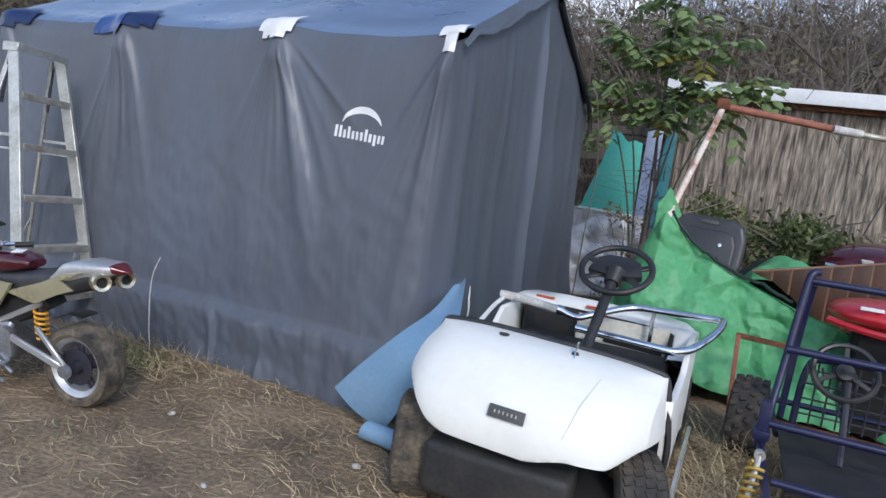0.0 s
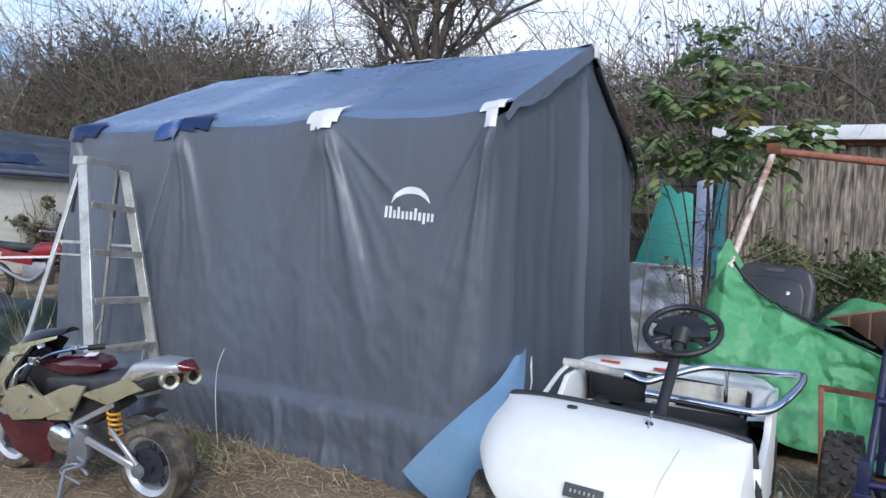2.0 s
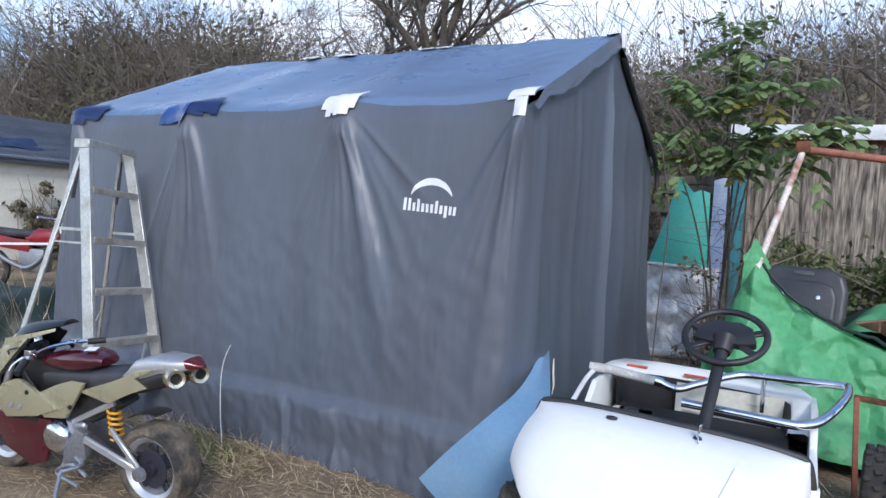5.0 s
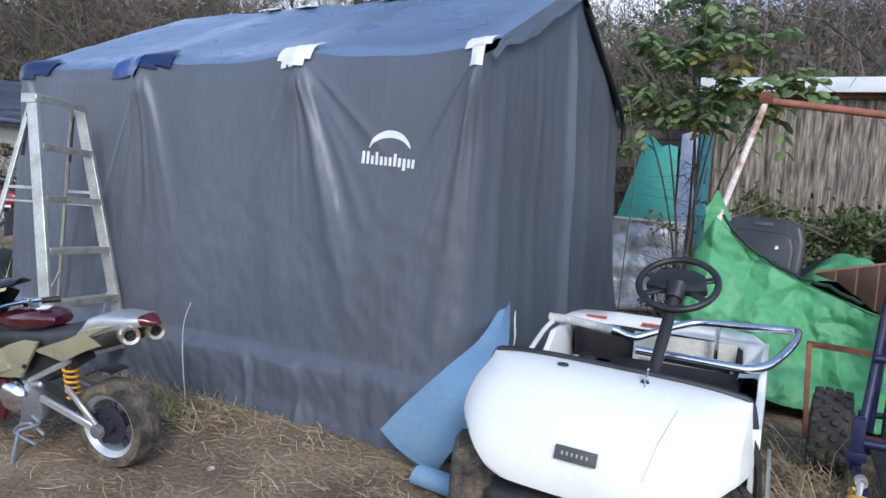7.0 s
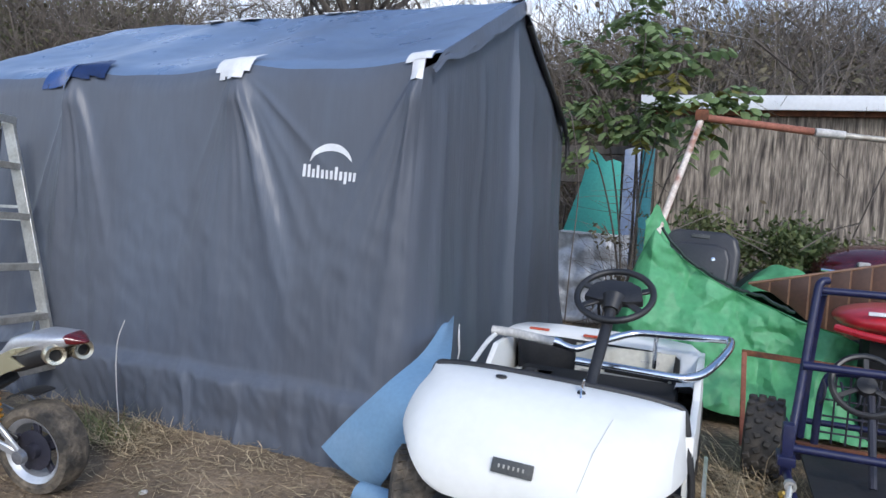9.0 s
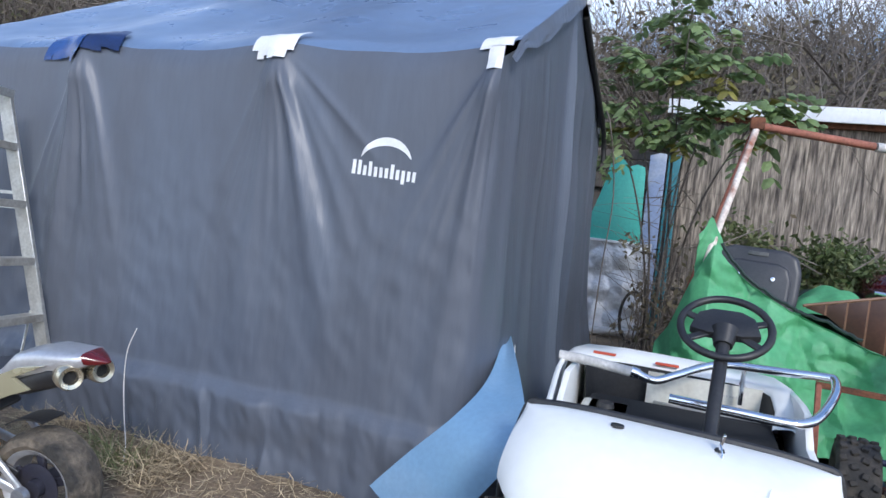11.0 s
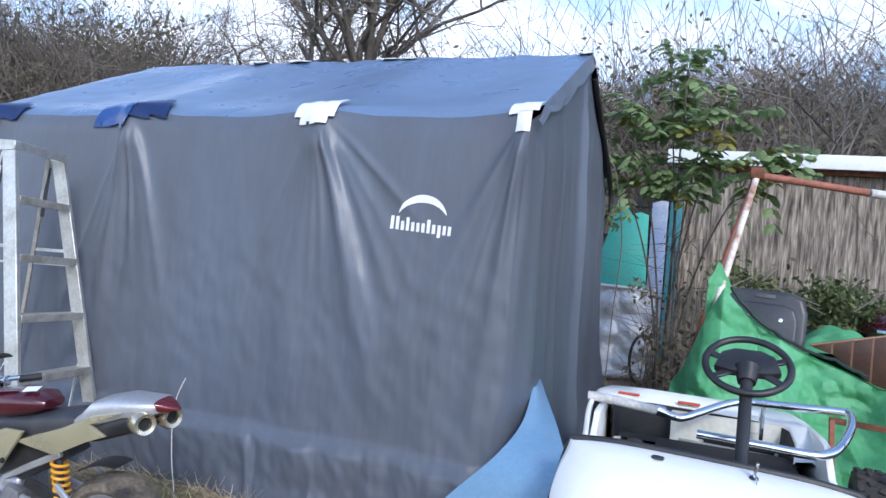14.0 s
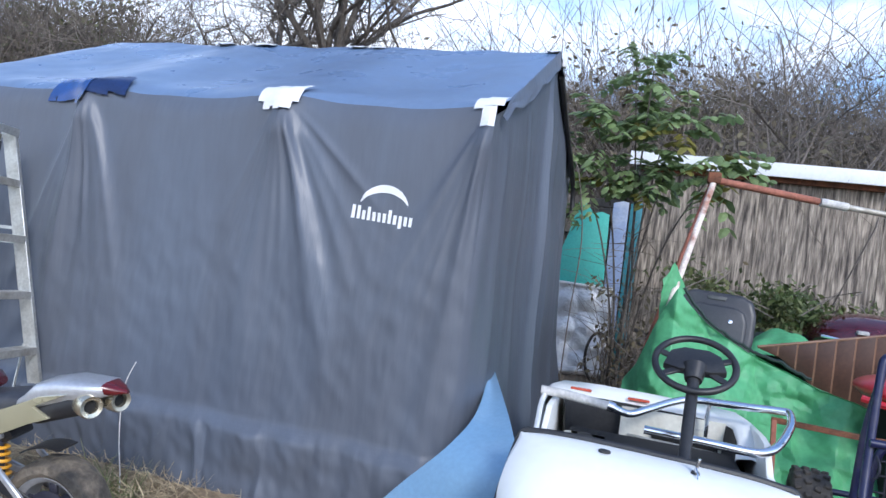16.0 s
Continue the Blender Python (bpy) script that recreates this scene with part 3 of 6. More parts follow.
# leaning panels and silver sheet in the gap beside the shed
teal = thing("plastic_sheet", "torn teal plastic sheet standing in the gap by the shed", "plastic sheet")
part("sheet", slab([(-0.34, 1.04), (0.29, 1.02), (0.27, 1.84), (0.18, 1.87), (0.10, 1.84), (0.02, 1.93), (-0.07, 2.0), (-0.16, 1.6)], 8.58, 8.60, 0.003), "teal", teal)
part("edge_rail", slab([(-0.36, 1.015), (0.30, 0.995), (0.30, 1.02), (-0.36, 1.04)], 8.565, 8.59, 0.003), "label_white", teal)
gpan = thing("metal_sheet", "blue-grey metal sheet leaning beside the teal one", "metal sheet")
part("sheet", slab([(0.30, 0.0), (0.47, 0.0), (0.47, 2.0), (0.40, 2.01), (0.30, 1.98)], 8.61, 8.63, 0.004), "panel_blue", gpan)
dpan = thing("plastic_sheet", "dark teal plastic strip beside the shed post", "plastic sheet")
part("sheet", slab([(0.48, 0.0), (0.60, 0.0), (0.62, 2.0), (0.49, 1.99)], 8.64, 8.66, 0.004), "panel_teal_dark", dpan)


def facet(x, y, z, s):
    """Creased, many-sided relief."""
    return noise.voronoi(Vector((x * s, y * s, z)))[0][0]


def crumple(u, v):
    x, z = lerp(-0.42, 0.42, u), lerp(0.03, 1.03, v)
    return Vector((x, 8.40 + 0.12 * v + 0.05 * wob(x, z, 0, 4) + 0.09 * facet(x, z, 1.0, 5.0) + 0.025 * facet(x, z, 5.0, 12.0) - 0.06 * smooth01(0.25, 0, z), z + 0.02 * wob(x, 1, 1, 5)))


stp = thing("silver_tarp", "crumpled silver plastic sheet hung below the teal panel", "tarp")
part("sheet", grid(crumple, 50, 50, 0.003), "silver_tarp", stp)
part("bottom_roll", tube(spline([(-0.42, 8.30, 0.07), (-0.1, 8.29, 0.06), (0.2, 8.32, 0.08), (0.42, 8.36, 0.06)], 6), 0.045, 10), "silver_tarp", stp)

# ---------------------------------------------------------------- step ladder
CX, CY, YAW, SF, WT, WB, SR = -2.595, 3.318, 1.795, 0.211, 0.192, 0.328, 0.205
ladder = thing("step_ladder", "worn paint-spattered aluminium step ladder standing open", "ladder", pose(CX, CY, 0, 0, 0, math.degrees(YAW)) @ Matrix.Rotation(0.0787, 4, "Y"))
TOP = 1.758


def rail_at(side, z, front):
    k = TOP - z
    w = lerp(WT, WB, k / TOP) - (0.0 if front else 0.03)
    return Vector((side * (w - 0.013) + (0.11 * k if side > 0 and not front else 0.0), 0.034 - SF * k if front else SR * k + 0.062, z))


def bar(a, b, w, d, axis, bevel=0.003):
    """A flat bar from a to b: w across axis, d the other way."""
    a, b = Vector(a), Vector(b)
    z = (b - a).normalized()
    x = (Vector(axis) - z * Vector(axis).dot(z)).normalized()
    m = Matrix((x, z.cross(x), z)).transposed().to_4x4()
    m.translation = a
    return box(-w / 2, -d / 2, 0, w / 2, d / 2, (b - a).length, bevel, 1, m)


for s in (-1, 1):
    low = -0.03 if s < 0 else 0.02
    b = bar(rail_at(s, low, True), rail_at(s, TOP - 0.03, True), 0.026, 0.074, (1, 0, 0))
    part("front_rail", b, "aluminium", ladder)
    b = bar(rail_at(s, low, False), rail_at(s, TOP - 0.04, False), 0.018, 0.034 if s < 0 else 0.024, (1, 0, 0))
    # the far rail takes the duller metal, its shade painted in by colour
    part("rear_rail", b, "dull_step" if s > 0 else "aluminium", ladder)
    part("foot", box(-0.02, -0.045, 0, 0.02, 0.045, 0.05, 0.006, m=Matrix.Translation(rail_at(s, low, True))), "black_plastic", ladder)
    a, b2 = rail_at(s, 1.21, True), rail_at(s, 1.21, False)
    part("spreader", bar(a, b2, 0.006, 0.018, (1, 0, 0), 0.001), "aluminium", ladder)
    part("spreader", bar(rail_at(s, 1.13, True), rail_at(s, 1.13, False), 0.005, 0.012, (1, 0, 0), 0.001), "aluminium", ladder)
    part("hinge_strap", bar(rail_at(s * 0.9, TOP - 0.08, True) + Vector((0, 0.05, 0)), rail_at(s * 0.9, TOP - 0.36, False) + Vector((0, -0.03, 0)), 0.006, 0.022, (1, 0, 0), 0.001), "kart_dark", ladder)
for k in range(5):
    z = 1.469 - 0.3013 * k
    l, r = rail_at(-1, z, True), rail_at(1, z, True)
    b = box(l.x + 0.013, l.y - 0.04, z - 0.004, r.x - 0.013, l.y + 0.045, z + 0.004, 0.002, 1)
    box(l.x + 0.013, l.y - 0.044, z - 0.036, r.x - 0.013, l.y - 0.038, z + 0.004, 0.002, 1, bm=b)
    box(l.x + 0.013, l.y + 0.041, z - 0.03, r.x - 0.013, l.y + 0.046, z + 0.004, 0.002, 1, bm=b)
    part("step", b, "dull_step", ladder)
b = box(-WT - 0.006, -0.012, TOP - 0.012, WT + 0.006, 0.092, TOP, 0.004)
box(-WT - 0.006, -0.016, TOP - 0.045, WT + 0.006, -0.010, TOP - 0.002, 0.002, 1, bm=b)
box(-WT - 0.010, -0.012, TOP - 0.055, -WT - 0.004, 0.092, TOP - 0.002, 0.002, 1, bm=b)
box(WT + 0.004, -0.012, TOP - 0.055, WT + 0.010, 0.092, TOP - 0.002, 0.002, 1, bm=b)
part("top_cap", b, "aluminium", ladder)
for z in (0.35,):
    part("rear_bar", bar(rail_at(-1, z, False), rail_at(1, z, False), 0.03, 0.014, (0, 0, 1), 0.002), "aluminium", ladder)
for s in (-1, 1):
    part("knee_brace", bar(rail_at(s, 0.68, False), rail_at(s, 0.36, False) * 0.75 + rail_at(-s, 0.36, False) * 0.25, 0.016, 0.006, (1, 0, 0), 0.001), "aluminium", ladder)
    part("knee_brace", bar(rail_at(s, 0.58, True) + Vector((-s * 0.02, 0.03, 0)), rail_at(s, 0.30, True) * 0.72 + rail_at(-s, 0.30, True) * 0.28 + Vector((0, 0.03, 0)), 0.016, 0.006, (1, 0, 0), 0.001), "aluminium", ladder)


# ---------------------------------------------------------------- golf cart
cart = thing("golf_cart", "old white golf cart without roof or seat cushions", "golf cart", Matrix.Translation((0.86, 3.15, 0)))
# local: x across (-0.5..0.5), y towards the rear, front at negative y


def half_width(y, z):
    return lerp(0.512, 0.458, smooth01(0.42, 0.78, z)) - 0.03 * smooth01(-0.28, -0.43, y)


PROFILE = [(0.0, 0.778), (-0.06, 0.781), (-0.15, 0.770), (-0.24, 0.738), (-0.32, 0.686), (-0.378, 0.618), (-0.408, 0.545), (-0.415, 0.47), (-0.405, 0.40)]
# the front body sits a little low on one side
FRONT = Matrix.Translation((-0.022, 0.09, 0.702)) @ Matrix.Rotation(radians(2.1), 4, "Y") @ Matrix.Translation((0, 0, -0.75))
REAR = Matrix.Translation((-0.02, 0.135, -0.085))
prof = spline([(0, y, z) for y, z in PROFILE], 5)


def cowl(u, v):
    q = prof[min(len(prof) - 1, round(v * (len(prof) - 1)))]
    s = 2 * u - 1
    edge = abs(s) ** 5
    lowz = lerp(0.444, 0.570, smooth01(0.45, 1.0, -s) ** 1.1) if s < 0 else 0.444 + 0.040 * smooth01(0.15, 0.5, s) + 0.065 * smooth01(0.72, 1.0, s)
    z = max(q.z, lowz)
    x = s * (half_width(q.y, z) + (0.03 * smooth01(0.79, 0.62, z) if s < 0 else 0.0)) * (1 - 0.055 * smooth01(0.05, -0.09, q.z - lowz) * abs(s) ** 3)
    y = q.y + 0.16 * edge * smooth01(0.0, 0.4, v) + 0.03 * s * s + 0.04 * smooth01(0.0, -0.10, q.z - lowz)
    z -= 0.018 * edge * (1 - smooth01(0.2, 0.7, v)) + 0.012 * s * s * (1 - v)
    return Vector((x, y, z))


def cowl_side(s):
    def fn(u, v):
        # from the hood's edge back and down to the body side
        q = prof[min(len(prof) - 1, round(u * (len(prof) - 1)))]
        top = cowl(0.0 if s < 0 else 1.0, u)
        back = Vector((s * lerp(0.460, 0.512, smooth01(0.8, 0.45, top.z)), 0.06, top.z - 0.006))
        return top.lerp(back, v) + Vector((s * 0.012 * math.sin(math.pi * v), 0, 0))
    return fn


hood = part("hood", grid(cowl, 48, 40, 0.006), "cart_white", cart, "smooth white front hood", angle=60)
hood.matrix_basis = FRONT
for s in (-1, 1):
    part("hood_cheek", grid(cowl_side(s), 40, 6), "cart_white", cart, angle=60).matrix_basis = FRONT
part("hole_plug", lathe([(0.0005, 0.004), (0.02, 0.003), (0.021, -0.004), (0.0005, -0.004)], 16, pose(-0.162, -0.088, 0.781, 86, 0, 0), closed=False), "black_plastic", hood)
part("key_switch", lathe([(0.0005, 0.006), (0.012, 0.005), (0.016, -0.004), (0.0005, -0.004)], 16, pose(0.131, -0.092, 0.780, 86, 0, 0), closed=False), "black_plastic", hood)
part("key", box(-0.004, -0.012, 0, 0.004, 0.012, 0.045, 0.002, m=pose(0.131, -0.092, 0.785, 0, 10, 0)), "chrome", hood)
part("key_tag", tube(spline([(0.131, -0.10, 0.80), (0.136, -0.125, 0.784), (0.138, -0.135, 0.772)], 4), 0.003, 5), "chrome", hood)
b = box(-0.068, -0.008, -0.023, 0.068, 0.0, 0.023, 0.003)
part("badge", b, "plate", hood, "dark embossed metal badge").matrix_basis = pose(-0.006, -0.403, 0.587, -22, 0, 0)
for k in range(6):
    part("badge_bar", box(-0.046 + 0.016 * k, -0.0095, -0.006, -0.040 + 0.016 * k, -0.007, 0.006, 0.001, 1), "dull_step", hood).matrix_basis = pose(-0.006, -0.403, 0.587, -22, 0, 0)
part("scratch", tube([(0.262, -0.215, 0.748), (0.228, -0.340, 0.670), (0.20, -0.402, 0.560)], 0.0015, 5), "cart_cream", hood)
# black edging along the hood's rear edge and down both sides
edge = [cowl(u / 20, 0.0) + Vector((0, 0.006, 0.004)) for u in range(21)]
left = [Vector((-0.478, 0.03, 0.71)), Vector((-0.50, 0.02, 0.60)), Vector((-0.520, 0.01, 0.48)), Vector((-0.518, 0.015, 0.38))]
right = [Vector((-q.x, q.y, q.z)) for q in left]
part("edge_trim", tube(spline(left[::-1] + edge + right, 3), 0.013, 8), "black_plastic", cart, "black rubber edging").matrix_basis = FRONT
part("bumper", box(-0.34, -0.315, 0.15, 0.22, -0.14, 0.36, 0.035, 3), "dusty_black", cart, "black plastic front bumper")
part("front_axle", tube([(-0.45, 0.0, 0.2), (0.45, 0.0, 0.2)], 0.022, 8), "rust", cart)
# plate in near-black that paints in the shade beneath the body
part("underbody_shade", box(-0.40, -0.2, 0.22, 0.40, 1.45, 0.27, 0.01), "shade_black", cart)
part("dash_shelf", box(-0.43, 0.015, 0.55, 0.43, 0.10, 0.745, 0.02), "black_plastic", cart).matrix_basis = FRONT
for s in (-1, 1):
    part("side_sill", slab([(0.10, 0.34), (0.22, 0.19), (0.95, 0.19), (1.45, 0.22), (1.45, 0.62), (1.0, 0.66), (0.86, 0.66), (0.72, 0.56), (0.3, 0.55), (0.14, 0.60), (0.10, 0.60)], 0, 0.03, 0.008,
         m=Matrix.Translation((s * 0.47 + (0.014 if s > 0 else 0.0), 0, 0)) @ Matrix.Rotation(radians(90), 4, "Z")), "cart_white", cart, "white body side panel")
    part("rocker_strip", box(s * 0.525 - 0.006, 0.20, 0.14, s * 0.525 + 0.012, 1.05, 0.21, 0.006), "aluminium", cart)
part("floor_mat", box(-0.46, 0.1, 0.275, 0.46, 0.85, 0.295, 0.006), "dusty_black", cart)


# rear shell: an open tray with a rounded back rim
shell = bmesh.new()
outer = [(-0.53, 1.04), (-0.55, 1.10), (-0.545, 1.22), (-0.50, 1.34), (-0.3, 1.40), (0.0, 1.41), (0.3, 1.40), (0.46, 1.34), (0.50, 1.22), (0.51, 1.0), (0.49, 0.84)]
rings = []
for dz, sc in ((0.25, 1.0), (0.60, 1.0), (0.70, 0.99), (0.745, 0.965), (0.755, 0.93), (0.745, 0.80), (0.725, 0.785)):
    ring = []
    for x, y in outer:
        yy = 0.84 + (y - 0.84) * (1 if sc > 0.9 else sc * 0.78)
        drop = 0.10 * smooth01(1.10, 0.84, y) * smooth01(0.6, 0.75, dz)
        ring.append(shell.verts.new((x * sc, yy, dz - drop - 0.02 * (x + 0.5) * smooth01(0.5, 0.7, dz))))
    rings.append(ring)
for a, b2 in zip(rings, rings[1:]):
    for k in range(len(outer) - 1):
        shell.faces.new((a[k], a[k + 1], b2[k + 1], b2[k]))
# lining in a dark colour that paints in the shade inside the well
lining = bmesh.new()
rows = []
for dz, sc in ((0.724, 0.783), (0.60, 0.76), (0.30, 0.75)):
    rows.append([lining.verts.new((x * sc, 0.84 + (y - 0.84) * sc * 0.78, dz - 0.02 * (x + 0.5) - 0.10 * smooth01(1.10, 0.84, y))) for x, y in outer])
for a, b2 in zip(rows, rows[1:]):
    for k in range(len(outer) - 1):
        lining.faces.new((a[k], a[k + 1], b2[k + 1], b2[k]))
part("well_shade_lining", lining, "dusty_black", cart, "inside of the seat well, painted dark for its shade", angle=70).matrix_basis = REAR
rear = part("rear_shell", shell, "cart_white", cart, "white rear body shell with an empty seat well", angle=70)
rear.matrix_basis = REAR
part("side_rod", tube(spline([(-0.53, 1.04, 0.68), (-0.525, 0.85, 0.665), (-0.49, 0.50, 0.62), (-0.47, 0.20, 0.59)], 5), 0.012, 8), "cart_white", cart, "bent white side rod")
# solid near-black block stands in for the shaded hollow of the well
part("well_shade_block", box(-0.40, 0.80, 0.30, 0.38, 1.12, 0.52, 0.02), "shade_black", cart)
part("back_panel", grid(lambda u, v: Vector((lerp(-0.14, 0.40, u), 1.125 + 0.02 * v, lerp(0.53, 0.71, v))), 8, 4, 0.012), "cart_cream", cart, "stained cream seat back panel").matrix_basis = REAR
part("well_rail", bar((-0.10, 1.08, 0.575), (0.37, 1.08, 0.560), 0.02, 0.025, (0, 1, 0)), "aluminium", cart).matrix_basis = REAR
# near-black strip paints the shade inside the slot
part("panel_slot_shade", box(0.02, 1.10, 0.56, 0.34, 1.118, 0.60, 0.004), "shade_black", cart).matrix_basis = REAR
for x in (-0.36, -0.06):
    part("reflector", box(x - 0.055, 1.17, 0.750 - 0.02 * (x + 0.5), x + 0.055, 1.195, 0.760 - 0.02 * (x + 0.5), 0.003), "amber", rear)
for k in range(7):
    part("print_bar", box(0.20 + 0.014 * k, 1.122, 0.655, 0.207 + 0.014 * k, 1.128, 0.663), "grey_paint", cart).matrix_basis = REAR
part("battery_box", box(-0.42, 0.80, 0.36, -0.20, 1.02, 0.52, 0.02), "cart_cream", cart, "dirty cream plastic box in the seat well")
part("filler_cap", lathe([(0.0005, 0.012), (0.035, 0.010), (0.04, -0.01), (0.0005, -0.01)], 18, pose(-0.31, 0.91, 0.53, 90, 0, 0), closed=False), "black_plastic", cart)
part("seat_frame", bar((-0.40, 0.60, 0.56), (0.40, 0.60, 0.54), 0.03, 0.03, (0, 0, 1)), "aluminium", cart)
# chrome hip rail
part("hip_rail", tube(spline([(-0.20, 1.01, 0.668), (-0.12, 1.02, 0.648), (-0.04, 1.07, 0.672), (0.07, 1.16, 0.708), (0.163, 1.21, 0.728), (0.30, 1.20, 0.737), (0.45, 1.17, 0.748), (0.565, 1.15, 0.757), (0.595, 1.12, 0.755), (0.575, 0.98, 0.725), (0.50, 0.80, 0.672), (0.43, 0.73, 0.650), (0.36, 0.715, 0.648), (0.2, 0.71, 0.655), (-0.05, 0.70, 0.665)], 8), 0.019, 12), "chrome", cart, "chrome tube hip rail")
part("grip_rail", tube(spline([(-0.55, 0.99, 0.698), (-0.42, 1.0, 0.692), (-0.20, 1.01, 0.668)], 6), 0.023, 10), "grey_paint", cart, "grey worn rail grip")
part("rail_joint", tube([(-0.225, 1.008, 0.674), (-0.19, 1.012, 0.666)], 0.026, 10), "chrome", cart)
part("rail_post", tube([(0.25, 1.20, 0.56), (0.25, 1.205, 0.75)], 0.012, 8), "chrome", cart)
# steering
part("steering_column", tube([(0.085, 0.17, 0.58), (0.117, 0.575, 0.975)], 0.0235, 12), "black_plastic", cart)
sm = Matrix.Translation((0.117, 0.596, 0.996)) @ Euler((radians(34), 0, radians(-3))).to_matrix().to_4x4()
swheel = part("steering_wheel", tube([sm @ Vector((0.158 * math.cos(a), 0.158 * math.sin(a), 0)) for a in np.linspace(0, math.tau, 49)[:-1]], 0.0145, 10, closed=True), "black_plastic", cart, "black four-spoke steering wheel")
hub = slab([(-0.125, 0.035), (-0.10, -0.055), (-0.05, -0.085), (0.05, -0.085), (0.10, -0.055), (0.125, 0.035), (0.06, 0.05), (-0.06, 0.05)], -0.014, 0.022, 0.010, m=pose(0, 0, 0, 90, 0, 0) @ Matrix.Scale(-1, 4, (0, 1, 0)) @ pose(0, 0, 0))
part("hub_pad", hub, "black_plastic", swheel).matrix_basis = sm
for a in (20, 160, 215, 325):
    part("spoke", bar((0.05 * math.cos(radians(a)), 0.04 * math.sin(radians(a)), -0.008), (0.160 * math.cos(radians(a)), 0.160 * math.sin(radians(a)), 0.0), 0.03, 0.014, (-math.sin(radians(a)), math.cos(radians(a)), 0), 0.004), "black_plastic", swheel).matrix_basis = sm
part("hub_collar", tube([(0.113, 0.535, 0.937), (0.117, 0.585, 0.986)], 0.034, 14, r2=0.05), "black_plastic", swheel)


def tyre(parent, centre, r, w, turn=0.0, knob=0, mat="rubber", rim_mat="rust", name="wheel"):
    m = Matrix.Translation(centre) @ Matrix.Rotation(radians(turn), 4, "Z") @ Matrix.Rotation(radians(90), 4, "Z")
    # axle along local y
    m = Matrix.Translation(centre) @ Matrix.Rotation(radians(turn + 90), 4, "Z")
    prof2 = [(r * 0.56, -w * 0.40), (r * 0.70, -w * 0.49), (r * 0.86, -w * 0.49), (r * 0.965, -w * 0.42), (r, -w * 0.26), (r * 1.005, 0), (r, w * 0.26), (r * 0.965, w * 0.42), (r * 0.86, w * 0.49), (r * 0.70, w * 0.49), (r * 0.56, w * 0.40)]
    wheel = part(name, lathe(prof2, 40, m), mat, parent, "muddy black tyre")
    if knob:
        kb = bmesh.new()
        for i in range(knob):
            for j, off in enumerate((-0.36, -0.12, 0.12, 0.36)):
                a = (i + 0.5 * (j % 2)) / knob * math.tau
                rr = r * (1.0 if abs(off) < 0.2 else 0.975)
                mm = m @ Matrix.Rotation(a, 4, "Y") @ Matrix.Translation((rr, off * w, 0)) @ Matrix.Rotation(radians(20 if off > 0 else -20), 4, "X")
                box(-0.02, -w * 0.085, -r * 0.07, 0.017, w * 0.085, r * 0.07, 0.004, 1, mm, kb)
        part("tread", kb, mat, wheel, smooth=False, kind="stuff")
    else:
        gb = bmesh.new()
        for off in (-0.3, -0.1, 0.1, 0.3):
            for i in range(36):
                mm = m @ Matrix.Rotation(i / 36 * math.tau, 4, "Y") @ Matrix.Translation((r * (0.997 if abs(off) < 0.2 else 0.99), off * w, 0)) @ Matrix.Rotation(radians(14), 4, "X")
                box(-0.008, -w * 0.075, -r * 0.065, 0.006, w * 0.075, r * 0.065, 0, 1, mm, gb)
        part("tread", gb, mat, wheel, smooth=False, kind="stuff")
    rb = lathe([(0.0005, w * 0.10), (r * 0.2, w * 0.12), (r * 0.22, w * 0.02), (r * 0.42, w * 0.0), (r * 0.5, w * 0.36), (r * 0.58, w * 0.40), (r * 0.58, -w * 0.40), (r * 0.5, -w * 0.36), (r * 0.42, -w * 0.1), (0.0005, -w * 0.1)], 28, m, closed=False)
    part("rim", rb, rim_mat, wheel)
    part("hub_nut", lathe([(0.0005, w * 0.2), (r * 0.09, w * 0.19), (r * 0.1, w * 0.05)], 12, m, closed=False), rim_mat, wheel)
    return wheel


tyre(cart, (-0.485, -0.03, 0.205), 0.21, 0.19, 20, mat="muddy_rubber")
tyre(cart, (0.40, -0.02, 0.205), 0.21, 0.19, 20)
tyre(cart, (-0.40, 1.30, 0.205), 0.21, 0.19)
tyre(cart, (0.40, 1.30, 0.205), 0.21, 0.19)


# ---------------------------------------------------------------- blue plastic sheet leaning at the shelter's corner
LEFT_EDGE = spline([(-0.31, 3.51, 0.16), (-0.15, 3.50, 0.34), (0.03, 3.53, 0.53), (0.07, 3.82, 0.62), (0.012, 4.28, 0.748)], 8)
RIGHT_EDGE = spline([(0.02, 3.47, 0.03), (0.17, 3.40, 0.25), (0.33, 3.42, 0.50), (0.27, 3.66, 0.60), (0.040, 4.26, 0.725)], 8)


def sheet_at(u, v):
    i = min(31, int(v * 32))
    a, b = (e[i].lerp(e[i + 1], v * 32 - i) for e in (LEFT_EDGE, RIGHT_EDGE))
    return a.lerp(b, u) + Vector((0, -0.035 * math.sin(math.pi * u), -0.03 * math.sin(math.pi * u) * v))


bsheet = thing("blue_plastic_sheet", "pale blue plastic sheet leaning against the shelter's corner", "plastic sheet")
part("sheet", grid(sheet_at, 24, 30, 0.005), "blue_sheet", bsheet)
roll = thing("rolled_plastic", "rolled offcut of blue plastic lying on the ground", "plastic sheet")
part("roll", grid(lambda u, v: Vector((lerp(-0.02, 0.26, v) + 0.02 * math.cos(5 * u), 3.36 + 0.055 * (1 - 0.45 * u) * math.cos(8.2 * u) - 0.04 * v, 0.06 + 0.055 * (1 - 0.45 * u) * math.sin(8.2 * u))), 36, 6, 0.004), "blue_sheet", roll)

# ---------------------------------------------------------------- green tarp over a heap
tarp = thing("green_tarp", "bright green plastic tarp draped over a heap", "tarp")
